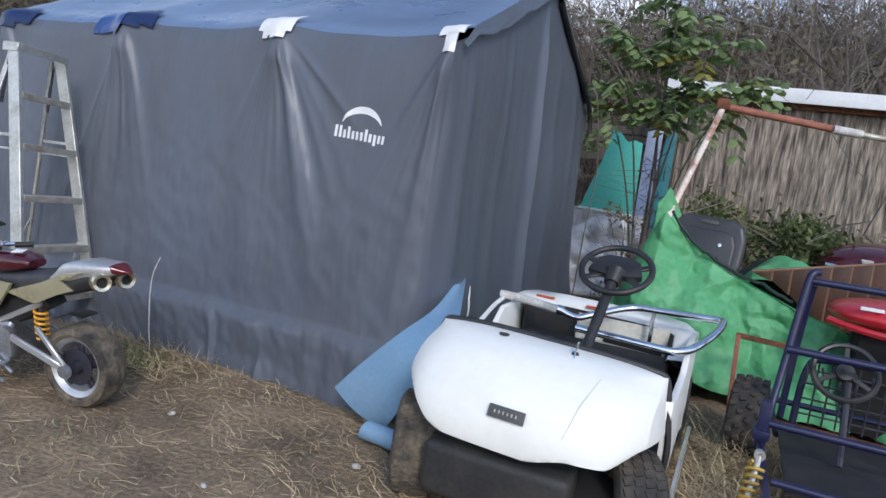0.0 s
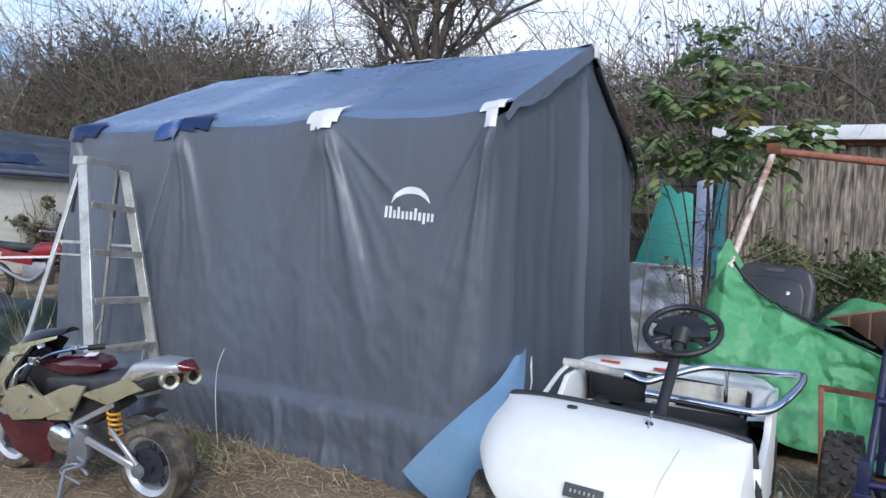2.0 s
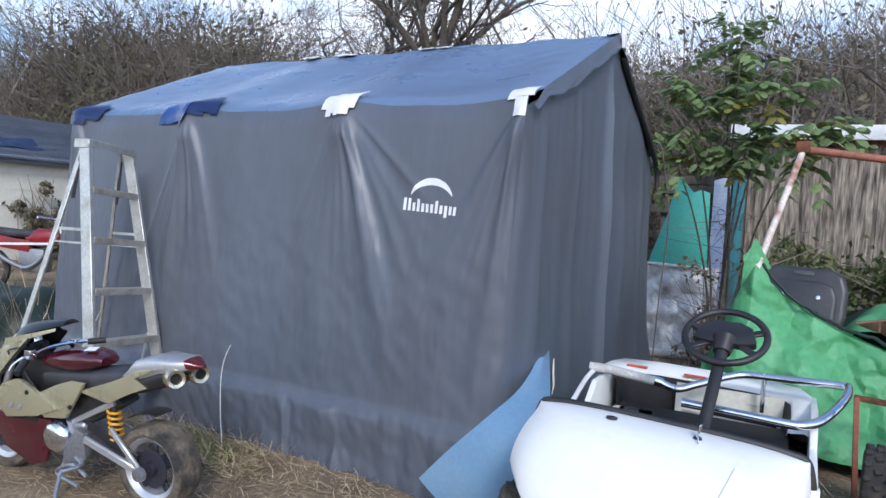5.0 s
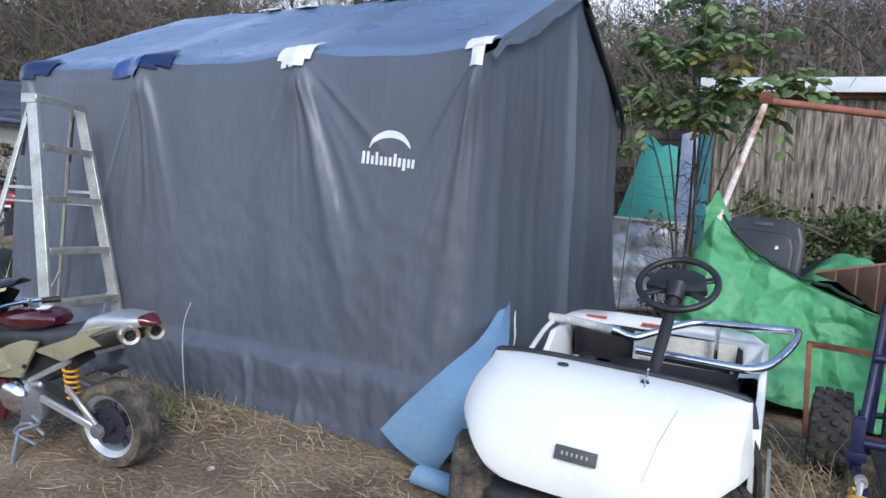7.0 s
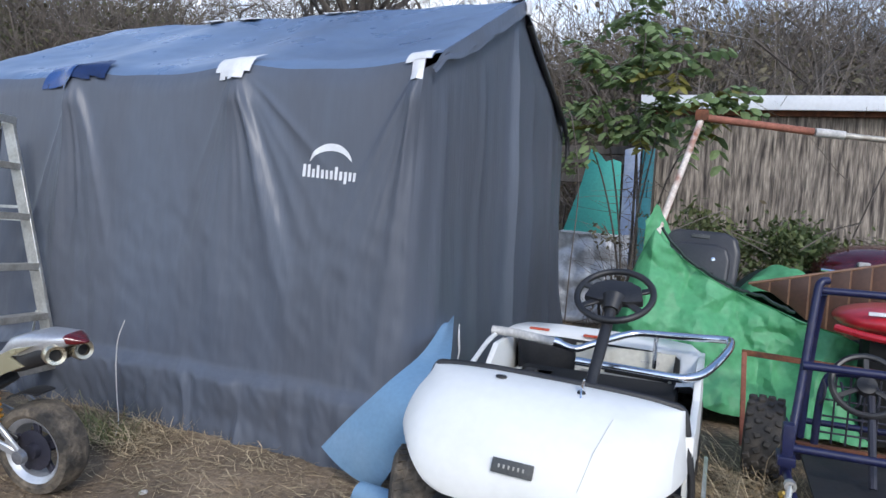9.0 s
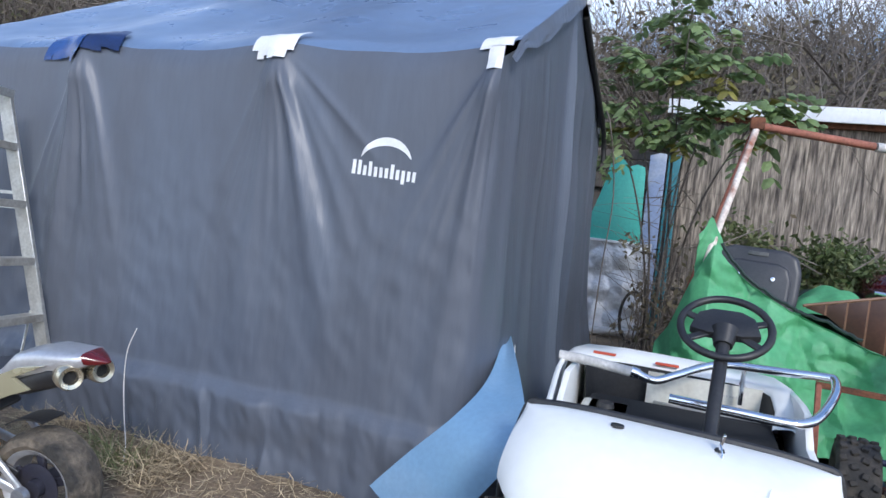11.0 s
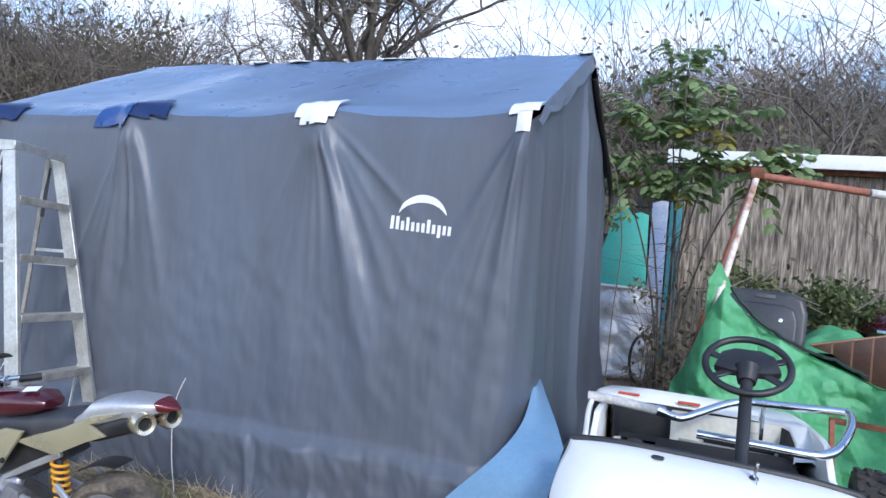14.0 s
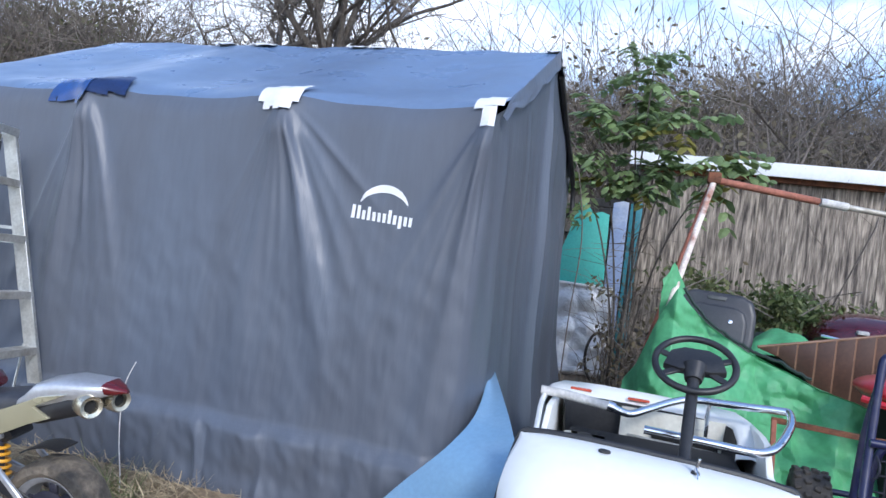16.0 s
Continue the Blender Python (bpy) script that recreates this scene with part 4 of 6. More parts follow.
RX = (0.62, 0.74, 0.86, 0.97, 1.06, 1.20, 1.45, 1.83, 2.10, 2.35, 2.9)
RZ = (0.45, 0.66, 0.98, 1.22, 1.12, 1.00, 0.86, 0.72, 0.64, 0.54, 0.40)


def creased(x, y, seed, s):
    """Flat facets meeting in sharp creases."""
    x, y = x * s + 0.5 * wob(x, y, seed, 1.3 * s), y * s + 0.5 * wob(y, x, seed + 4, 1.3 * s)
    k = (x + y) * 0.366
    i, j = math.floor(x + k), math.floor(y + k)
    fx, fy = x + k - i, y + k - j

    def h(a, b):
        return (math.sin(a * 127.1 + b * 311.7 + seed * 74.7) * 43758.5453) % 1.0 - 0.5
    if fx > fy:
        return h(i, j) * (1 - fx) + h(i + 1, j) * (fx - fy) + h(i + 1, j + 1) * fy
    return h(i, j) * (1 - fy) + h(i, j + 1) * (fy - fx) + h(i + 1, j + 1) * fx


def drape(u, v):
    x = lerp(0.66, 2.8, u ** 1.15)
    top = table(RX, RZ, x)
    lowz = table((0.62, 0.9, 1.3, 1.5, 2.0, 2.8), (0.16, 0.14, 0.17, 0.10, 0.06, 0.04), x)
    if v < 0.72:
        k = v / 0.72
        z = lerp(lowz, top, k)
        y = lerp(5.30, 5.62, k ** 1.3) + 0.10 * math.sin(3 * k) * smooth01(0.9, 1.5, x)
    else:
        k = (v - 0.72) / 0.28
        z = top - 0.22 * k * k - 0.05 * k
        y = 5.62 + 0.75 * k
    y += 0.17 * creased(x + 0.35 * z, z * 0.6, 2.0, 3.0) + 0.065 * creased(x, z, 7.0, 7.0) + 0.022 * creased(x, z, 9.0, 15.0)
    y += 0.07 * wob(x, z * 0.6, 3, 2.3) + 0.010 * wob(x, z, 8, 6.5) + 0.05 * math.sin(9 * x + 2.0 * z) * (1 - v) * 0.6
    z += 0.03 * wob(x, y, 6, 4) * (1 - abs(2 * v - 1))
    return Vector((x + 0.06 * (1 - v) * smooth01(0.9, 0.66, x) - 0.05 * (1 - v), y, z))


part("sheet", grid(drape, 170, 100, 0.003), "green_tarp", tarp, angle=16)
part("hem_fold", tube([q + Vector((0, 0.02 * wob(q.x, 1, 1, 9), 0.022 * wob(q.x, 2, 2, 13) + 0.012 * wob(q.x, 2, 7, 31))) for q in spline([(1.0, 5.60, 1.235), (1.10, 5.60, 1.10), (1.22, 5.62, 1.0), (1.35, 5.64, 0.925), (1.5, 5.66, 0.86), (1.62, 5.70, 0.82), (1.85, 5.72, 0.73)], 14)], 0.011, 6), "dark_tarp", tarp, "dark frayed hem")
peak = thing("tarp_corner", "raised corner of green tarp tied to the rusty pipe", "tarp")
part("sheet", grid(lambda u, v: Vector((lerp(0.86, 1.06, u) + 0.02 * wob(u, v, 1, 4), 5.86 + 0.1 * u * v + 0.03 * wob(u * 2, v * 2, 3, 2), lerp(0.92, 1.40 - 0.38 * abs(u - 0.35), v))), 12, 16, 0.003), "green_tarp", peak)
lump = thing("green_tarp", "second bulge of green tarp behind the seat", "tarp")
part("sheet", grid(lambda u, v: Vector((lerp(1.5, 2.2, u), lerp(6.42, 7.1, v) + 0.04 * wob(u * 3, v * 3, 2, 1), 0.62 + 0.33 * math.sin(math.pi * u) ** 0.7 * math.sin(math.pi * lerp(0.15, 1, v)) ** 0.7 + 0.05 * wob(u * 4, v * 4, 0, 1))), 30, 24, 0.003), "green_tarp", lump)
dark = thing("dark_heap", "dark covered machinery behind the green tarp", "heap")


def heap(u, v):
    x, y = lerp(0.95, 3.2, u), lerp(5.75, 8.0, v)
    h = 0.98 * (math.sin(math.pi * u) ** 0.5) * (math.sin(math.pi * lerp(0.2, 1, v)) ** 0.5)
    h *= 1 - 0.5 * smooth01(1.4, 1.7, x) * (1 - smooth01(6.4, 6.9, y))
    return Vector((x, y, max(0.0, h * 0.92 + 0.13 * wob(x, y, 0, 3.0)) + 0.02))


part("cover", grid(heap, 44, 44), "dark_tarp", dark)

# mower seat on the heap
seat = thing("mower_seat", "black vinyl mower seat lying on the green tarp", "seat", pose(1.21, 5.80, 0.77, -14, 2, -8) @ Matrix.Scale(1.22, 4))
outl = [(-0.20, 0.0), (-0.222, 0.12), (-0.222, 0.27), (-0.195, 0.355), (-0.13, 0.385), (0.13, 0.385), (0.195, 0.355), (0.222, 0.27), (0.222, 0.12), (0.20, 0.0)]
part("back_shell", slab(outl, 0.0, 0.075, 0.03, seg=3), "seat_vinyl", seat)
part("pad", slab([(x * 0.80, 0.02 + z * 0.74) for x, z in outl], -0.022, 0.02, 0.02, seg=3), "seat_vinyl", seat)
part("logo_plate", box(-0.05, -0.006, 0.335, 0.05, 0.0, 0.357, 0.003), "plate", seat)
for x in (-0.08, 0.09):
    part("bolt", lathe([(0.0005, -0.012), (0.011, -0.010), (0.012, 0.01)], 12, Matrix.Translation((x, -0.022, 0.215)), closed=False), "chrome", seat)
part("slot", box(0.075, -0.026, 0.10, 0.10, -0.018, 0.14, 0.003), "shade_black", seat)

# rusty pipe frame
pipe = thing("rusty_pipe_frame", "rusty red swing-frame pipe with peeling white paint", "pipe")
part("leg", tube([(0.90, 5.80, 0.95), (0.95, 5.90, 1.20), (1.165, 6.40, 2.06)], 0.024, 12), "rust_paint", pipe, "pipe leg with white paint peeling off rust")
part("leg", tube([(0.80, 6.38, 0.7), (1.15, 6.46, 2.05)], 0.018, 10), "rust_paint_red", pipe)
part("top_pipe", tube([(1.13, 6.40, 2.075), (1.95, 6.60, 1.985)], 0.028, 12), "rust_paint_red", pipe, "rusty red cross pipe")
part("coupling", tube([(1.96, 6.60, 1.983), (2.16, 6.65, 1.965)], 0.033, 12), "grey_paint", pipe, "white-painted pipe coupling")
part("top_pipe", tube([(2.14, 6.645, 1.965), (4.2, 7.2, 1.80)], 0.023, 12), "dull_step", pipe, "bare grey end of the cross pipe")
part("elbow", box(-0.05, -0.05, -0.04, 0.05, 0.05, 0.05, 0.02, m=Matrix.Translation((1.165, 6.41, 2.08))), "rust", pipe)

# brown angle-iron frame in front of the tarp
brown = thing("angle_iron_frame", "rusty brown angle-iron frame leaning on the tarp", "metal frame")
part("upright", bar((1.575, 5.08, 0.0), (1.55, 5.13, 0.55), 0.028, 0.028, (1, 0, 0)), "rust_paint_red", brown)
part("top_bar", bar((1.536, 5.13, 0.545), (2.9, 5.10, 0.50), 0.032, 0.026, (0, 0, 1)), "rust", brown)
part("rear_bar", bar((2.85, 5.10, 0.0), (2.85, 5.10, 0.50), 0.028, 0.028, (1, 0, 0)), "rust", brown)

# ---------------------------------------------------------------- off-road kart
kart = thing("off_road_kart", "dark blue tube-frame off-road kart without body", "go-kart")
R = 0.0165


def ktube(name, pts, r=R, mat="kart_blue", label=""):
    return part(name, tube(spline(pts, 5) if len(pts) > 2 else pts, r, 10), mat, kart, label)


ktube("cage_post", [(1.70, 3.98, 0.28), (1.745, 4.12, 0.62), (1.785, 4.22, 1.0), (1.80, 4.24, 1.075), (1.83, 4.26, 1.085)], 0.018)
ktube("cage_post", [(2.62, 3.98, 0.28), (2.60, 4.12, 0.62), (2.57, 4.22, 1.0), (2.55, 4.24, 1.075), (2.52, 4.26, 1.085)], 0.025)
ktube("rear_post", [(1.80, 4.45, 0.30), (1.81, 4.42, 0.7), (1.82, 4.30, 1.02)], 0.017)
ktube("top_bar", [(1.80, 4.25, 1.04), (2.55, 4.25, 1.04)])
ktube("cross_bar", [(1.745, 4.12, 0.72), (2.60, 4.12, 0.72)], 0.018)
ktube("floor_tube", [(1.70, 3.98, 0.30), (1.72, 3.45, 0.26), (1.74, 3.25, 0.25)])
ktube("floor_tube", [(2.62, 3.98, 0.30), (2.60, 3.45, 0.26), (2.56, 3.25, 0.25)])
ktube("front_bar", [(1.70, 3.95, 0.40), (2.62, 3.95, 0.40)], 0.018)
ktube("front_bar", [(1.74, 3.60, 0.27), (2.60, 3.60, 0.27)])
ktube("nose_loop", [(1.74, 3.25, 0.25), (1.84, 3.14, 0.24), (2.46, 3.14, 0.24), (2.56, 3.25, 0.25)])
ktube("floor_tube", [(1.80, 4.45, 0.20), (1.78, 5.0, 0.22)])
ktube("floor_tube", [(2.52, 4.45, 0.20), (2.54, 5.0, 0.22)])
ktube("rear_bar", [(1.78, 4.75, 0.30), (2.54, 4.75, 0.30)])
ktube("seat_loop", [(1.86, 4.45, 0.28), (1.88, 4.45, 0.58), (1.98, 4.45, 0.64), (2.36, 4.45, 0.64), (2.46, 4.45, 0.58), (2.48, 4.45, 0.28)], 0.018)
for z in (0.34, 0.42, 0.50, 0.57):
    ktube("mesh_wire", [(1.87, 4.46, z), (2.47, 4.46, z)], 0.005, "kart_dark")
for k in range(9):
    x = 1.93 + 0.06 * k
    ktube("mesh_wire", [(x, 4.46, 0.29), (x, 4.46, 0.62)], 0.005, "kart_dark")
for k in range(9):
    x = 1.87 + 0.072 * k
    ktube("spring_hook", [(x, 4.42, 0.60), (x + 0.006, 4.38, 0.565), (x, 4.37, 0.52), (x - 0.012, 4.38, 0.50)], 0.006, "kart_dark")
part("floor_pan", box(1.80, 3.62, 0.225, 2.54, 4.45, 0.24, 0.004), "dusty_black", kart)
part("column", tube([(2.03, 4.02, 0.26), (2.03, 4.22, 0.60)], 0.016, 8), "kart_dark", kart)
km = Matrix.Translation((2.01, 4.23, 0.642)) @ Euler((radians(58), 0, 0)).to_matrix().to_4x4()
kwheel = part("steering_wheel", tube([km @ Vector((0.135 * math.cos(a), 0.135 * math.sin(a), 0)) for a in np.linspace(0, math.tau, 41)[:-1]], 0.014, 8, closed=True), "black_plastic", kart)
part("hub_pad", lathe([(0.0005, 0.02), (0.04, 0.015), (0.045, -0.02), (0.0005, -0.02)], 18, km @ pose(0, 0, 0, 90, 0, 0), closed=False), "black_plastic", kwheel)
for a in (90, 210, 330):
    part("spoke", bar((0.03 * math.cos(radians(a)), 0.03 * math.sin(radians(a)), 0), (0.15 * math.cos(radians(a)), 0.15 * math.sin(radians(a)), 0), 0.022, 0.008, (-math.sin(radians(a)), math.cos(radians(a)), 0), 0.002), "black_plastic", kwheel).matrix_basis = km
tyre(kart, (1.655, 4.62, 0.21), 0.205, 0.185, -6, 18, rim_mat="kart_dark")
tyre(kart, (2.72, 4.62, 0.21), 0.205, 0.185, 6, 18, rim_mat="kart_dark")
ktube("axle", [(1.65, 4.62, 0.21), (2.72, 4.62, 0.21)], 0.018, "rust")
for x, s in ((1.665, 1), (2.66, -1)):
    a, b2 = Vector((x + 0.02 * s, 3.62, 0.36)), Vector((x - 0.02 * s, 3.46, 0.10))
    shock = part("shock", tube([a, b2], 0.012, 8), "aluminium", kart, "shock absorber with yellow spring")
    d = (b2 - a)
    n1 = d.orthogonal().normalized()
    n2 = d.normalized().cross(n1)
    part("spring", tube([a + d * lerp(0.12, 1.0, i / 90) + 0.030 * (math.cos(i / 90 * 9 * math.tau) * n1 + math.sin(i / 90 * 9 * math.tau) * n2) for i in range(91)], 0.0075, 6), "yellow_spring", shock)
    ktube("lower_arm", [(x + 0.28 * s, 3.55, 0.20), (x - 0.02 * s, 3.45, 0.12)], 0.015)
    part("shock_eye", lathe([(0.022, -0.015), (0.022, 0.015), (0.010, 0.015), (0.010, -0.015)], 14, Matrix.Translation(a)), "aluminium", shock)
part("bracket", box(1.66, 3.90, 0.33, 1.73, 4.02, 0.37, 0.006), "kart_blue", kart)
part("bracket", box(1.675, 3.93, 0.28, 1.72, 3.99, 0.50, 0.006), "kart_blue", kart)


# slatted wooden piece, red fender, maroon hood behind the kart
slats = thing("slatted_wood_panel", "dark varnished wood panel with light inlay strips", "wood panel")
for k in range(9):
    u0, u1 = k / 9, (k + 1) / 9

    def edgez(u, low):
        return lerp(0.84, 1.11, u) if not low else lerp(0.83, 0.50, smooth01(0, 0.55, u))
    xs = (lerp(1.60, 2.75, u0), lerp(1.60, 2.75, u1) - 0.012)
    yy = lerp(6.20, 6.35, u0)
    part("slat", slab([(xs[0], edgez(u0, True)), (xs[1], edgez(u1, True)), (xs[1], edgez(u1, False)), (xs[0], edgez(u0, False))], yy, yy + 0.022, 0.003), "slat_wood", slats)
    part("inlay", slab([(xs[1], edgez(u1, True)), (xs[1] + 0.012, edgez(u1, True)), (xs[1] + 0.012, edgez(u1, False)), (xs[1], edgez(u1, False))], yy + 0.003, yy + 0.02), "slat_light", slats)
part("top_edge", tube([(1.58, 6.19, 0.845), (2.78, 6.36, 1.12)], 0.011, 8), "slat_light", slats)


def blob(cx, cy, cz, rx, ry, rz, p=1.0, nz=0.0):
    def fn(u, v):
        a, b2 = u * math.tau, lerp(-0.25, 0.5, v) * math.pi
        c = math.cos(b2)
        q = Vector((math.copysign(abs(math.cos(a)) ** p, math.cos(a)) * c, math.copysign(abs(math.sin(a)) ** p, math.sin(a)) * c, math.sin(b2)))
        k = 1 + nz * wob(q.x, q.y, q.z, 2)
        return Vector((cx + rx * q.x * k, cy + ry * q.y * k, cz + rz * q.z * k))
    return fn


fender = thing("red_fender", "glossy red plastic fender behind the kart frame", "fender")
part("shell", grid(blob(2.44, 5.42, 0.78, 0.42, 0.30, 0.10, 0.8), 40, 16), "red", fender)
part("lip", tube(spline([(2.02, 5.25, 0.73), (2.2, 5.14, 0.71), (2.42, 5.11, 0.70), (2.65, 5.15, 0.70), (2.8, 5.28, 0.71)], 6), 0.022, 8), "red", fender)
part("sticker", box(2.16, 5.155, 0.83, 2.28, 5.175, 0.85, 0.002), "label_white", fender)
part("mount", box(2.2, 5.3, 0.05, 2.7, 5.6, 0.70, 0.03), "shade_black", fender)
mower = thing("maroon_mower", "maroon riding mower with chrome trim behind the panel", "mower")
part("hood", grid(blob(2.50, 7.0, 0.93, 0.46, 0.42, 0.22, 0.75), 40, 18), "maroon", mower)
part("headlamp", box(2.32, 6.58, 1.0, 2.40, 6.64, 1.03, 0.010), "grey_paint", mower)
part("chrome_trim", tube(spline([(2.1, 6.68, 0.95), (2.3, 6.58, 0.94), (2.6, 6.57, 0.94)], 6), 0.014, 8), "chrome", mower)
part("body", box(2.1, 6.7, 0.05, 3.0, 7.4, 0.86, 0.06), "maroon", mower)
part("steering_wheel", tube([Vector((3.0 + 0.17 * math.cos(a), 6.75 + 0.12 * math.sin(a), 1.17 + 0.10 * math.sin(a))) for a in np.linspace(0, math.tau, 31)[:-1]], 0.016, 8, closed=True), "black_plastic", mower)

# ---------------------------------------------------------------- mini motorcycle
bike = thing("mini_motorcycle", "muddy champagne and maroon pocket racing motorcycle on its stand", "motorcycle", pose(-1.358, 2.83, 0, -4, 0, 186))


def wheel_of(cx, r, w, name):
    wm = Matrix.Translation((cx, 0, r))
    pr = [(r * 0.66, -w * 0.36), (r * 0.80, -w * 0.48), (r * 0.93, -w * 0.44), (r * 0.99, -w * 0.24), (r, 0), (r * 0.99, w * 0.24), (r * 0.93, w * 0.44), (r * 0.80, w * 0.48), (r * 0.66, w * 0.36)]
    wh = part(name, lathe(pr, 48, wm), "muddy_rubber", bike, "mud-caked black tyre")
    ring = [(r * 0.60, w * 0.30), (r * 0.68, w * 0.40), (r * 0.715, w * 0.43), (r * 0.72, w * 0.38), (r * 0.66, w * 0.30), (r * 0.62, 0), (r * 0.66, -w * 0.30), (r * 0.72, -w * 0.38), (r * 0.715, -w * 0.43), (r * 0.68, -w * 0.40), (r * 0.60, -w * 0.30), (r * 0.57, 0)]
    part("rim", lathe(ring, 48, wm), "silver", wh, "silver wheel rim")
    part("hub", lathe([(0.0005, w * 0.5), (r * 0.16, w * 0.48), (r * 0.18, w * 0.2), (r * 0.18, -w * 0.4), (0.0005, -w * 0.45)], 20, wm, closed=False), "kart_dark", wh)
    for k in range(5):
        a = k / 5 * math.tau + 0.3
        part("spoke", bar((cx + r * 0.14 * math.cos(a), w * 0.12, r + r * 0.14 * math.sin(a)), (cx + r * 0.62 * math.cos(a), w * 0.16, r + r * 0.62 * math.sin(a)), r * 0.16, w * 0.12, (-math.sin(a), 0, math.cos(a)), 0.004), "kart_dark", wh)
    part("brake_disc", lathe([(r * 0.18, w * 0.30), (r * 0.44, w * 0.30), (r * 0.44, w * 0.325), (r * 0.18, w * 0.325)], 32, wm), "kart_dark", wh)
    return wh


wheel_of(-0.058, 0.206, 0.145, "rear_wheel")
wheel_of(0.96, 0.205, 0.10, "front_wheel")
for s in (1, -1):
    part("swing_arm", bar((-0.060, s * 0.105, 0.206), (0.30, s * 0.10, 0.30), 0.020, 0.038, (0, 1, 0), 0.006), "silver", bike, "silver swing arm")
    part("arm_brace", bar((-0.045, s * 0.105, 0.223), (0.13, s * 0.10, 0.38), 0.018, 0.026, (0, 1, 0), 0.005), "silver", bike)
    part("axle_plate", lathe([(0.0005, 0.012), (0.030, 0.010), (0.034, -0.012), (0.0005, -0.012)], 18, Matrix.Translation((-0.056, s * 0.118, 0.206)), closed=False), "engine", bike)
    part("subframe", bar((0.42, s * 0.06, 0.35), (0.14, s * 0.065, 0.49), 0.022, 0.028, (0, 1, 0), 0.005), "silver", bike)
    part("fork_leg", tube([(0.965, s * 0.085, 0.20), (0.80, s * 0.085, 0.62)], 0.019, 10), "silver", bike)
    part("foot_peg", tube(spline([(0.36, s * 0.10, 0.20), (0.30, s * 0.12, 0.18), (0.33, s * 0.20, 0.175)], 4), 0.010, 8), "engine", bike)
part("chain_guard", bar((0.0, 0.075, 0.25), (0.30, 0.075, 0.36), 0.010, 0.05, (0, 1, 0), 0.003), "black_plastic", bike)
a, b2 = Vector((0.165, 0.05, 0.475)), Vector((0.145, 0.05, 0.30))
shock = part("shock", tube([a, b2], 0.012, 8), "kart_dark", bike)
d = b2 - a
part("spring", tube([a + d * lerp(0.15, 0.95, i / 80) + 0.028 * Vector((math.cos(i / 80 * 5.5 * math.tau), math.sin(i / 80 * 5.5 * math.tau), 0)) for i in range(81)], 0.0065, 7), "orange_spring", shock, "golden coil spring")
part("engine_block", box(0.34, -0.09, 0.16, 0.62, 0.07, 0.36, 0.03, 3), "engine", bike)
part("engine_cover", lathe([(0.0005, 0.055), (0.05, 0.052), (0.075, 0.035), (0.085, 0.0), (0.085, -0.03)], 28, Matrix.Translation((0.50, 0.07, 0.27)), closed=False), "chrome", bike, "bright metal engine cover")
part("gear_case", slab([(0.30, 0.20), (0.36, 0.13), (0.46, 0.15), (0.44, 0.24), (0.36, 0.34), (0.31, 0.32)], 0.06, 0.10, 0.012), "engine", bike)
part("foot_lever", tube(spline([(0.27, 0.12, 0.13), (0.36, 0.12, 0.17), (0.47, 0.12, 0.11), (0.30, 0.14, 0.085)], 5), 0.009, 8), "engine", bike)
part("side_stand", tube(spline([(0.46, 0.08, 0.16), (0.42, 0.15, 0.08), (0.36, 0.22, 0.012)], 4), 0.010, 8), "engine", bike)
part("frame_core", slab([(0.10, 0.48), (0.34, 0.34), (0.62, 0.34), (0.80, 0.52), (0.74, 0.64), (0.34, 0.56), (0.15, 0.54)], -0.055, 0.055, 0.015), "black_plastic", bike)


def loft(sections, bmx=None, n=20):
    """Rounded body through sections (x, half width, z low, z high, squareness)."""
    own = bmesh.new()
    rs = []
    for x, w, z0, z1, p in sections:
        ring = []
        for k in range(n):
            t = k / n * math.tau
            c, s = math.cos(t), math.sin(t)
            ring.append(own.verts.new((x, math.copysign(abs(c) ** p, c) * w, (z0 + z1) / 2 + math.copysign(abs(s) ** p, s) * (z1 - z0) / 2)))
        rs.append(ring)
    for p, q in zip(rs, rs[1:]):
        for k in range(n):
            own.faces.new((p[k], p[(k + 1) % n], q[(k + 1) % n], q[k]))
    own.faces.new(rs[0]), own.faces.new(rs[-1][::-1])
    return own


part("seat", loft([(0.02, 0.05, 0.58, 0.645, 0.7), (0.12, 0.085, 0.545, 0.655, 0.6), (0.28, 0.09, 0.53, 0.62, 0.6), (0.45, 0.085, 0.50, 0.60, 0.6), (0.62, 0.06, 0.48, 0.58, 0.7)]), "seat_vinyl", bike, "black padded seat")
part("tank", loft([(0.235, 0.05, 0.64, 0.68, 0.7), (0.28, 0.078, 0.62, 0.70, 0.7), (0.38, 0.09, 0.59, 0.705, 0.75), (0.54, 0.08, 0.585, 0.675, 0.75), (0.67, 0.045, 0.59, 0.63, 0.8)]), "maroon", bike, "glossy maroon tank")
part("tank_label", box(-0.028, -0.022, 0, 0.028, 0.022, 0.002, m=pose(0.31, 0.035, 0.714, -8, 4, 20)), "label_white", bike)
part("tail_cowl", loft([(-0.295, 0.03, 0.70, 0.728, 0.8), (-0.25, 0.072, 0.685, 0.742, 0.5), (-0.10, 0.088, 0.645, 0.738, 0.45), (0.0, 0.088, 0.605, 0.712, 0.5), (0.06, 0.075, 0.59, 0.655, 0.6), (0.15, 0.05, 0.57, 0.605, 0.8)]), "silver", bike, "silver tail cowl")
part("tail_lamp", loft([(-0.335, 0.010, 0.706, 0.714, 0.9), (-0.305, 0.034, 0.698, 0.730, 0.7), (-0.262, 0.058, 0.695, 0.744, 0.6)]), "tail_red", bike, "red tail lamp")
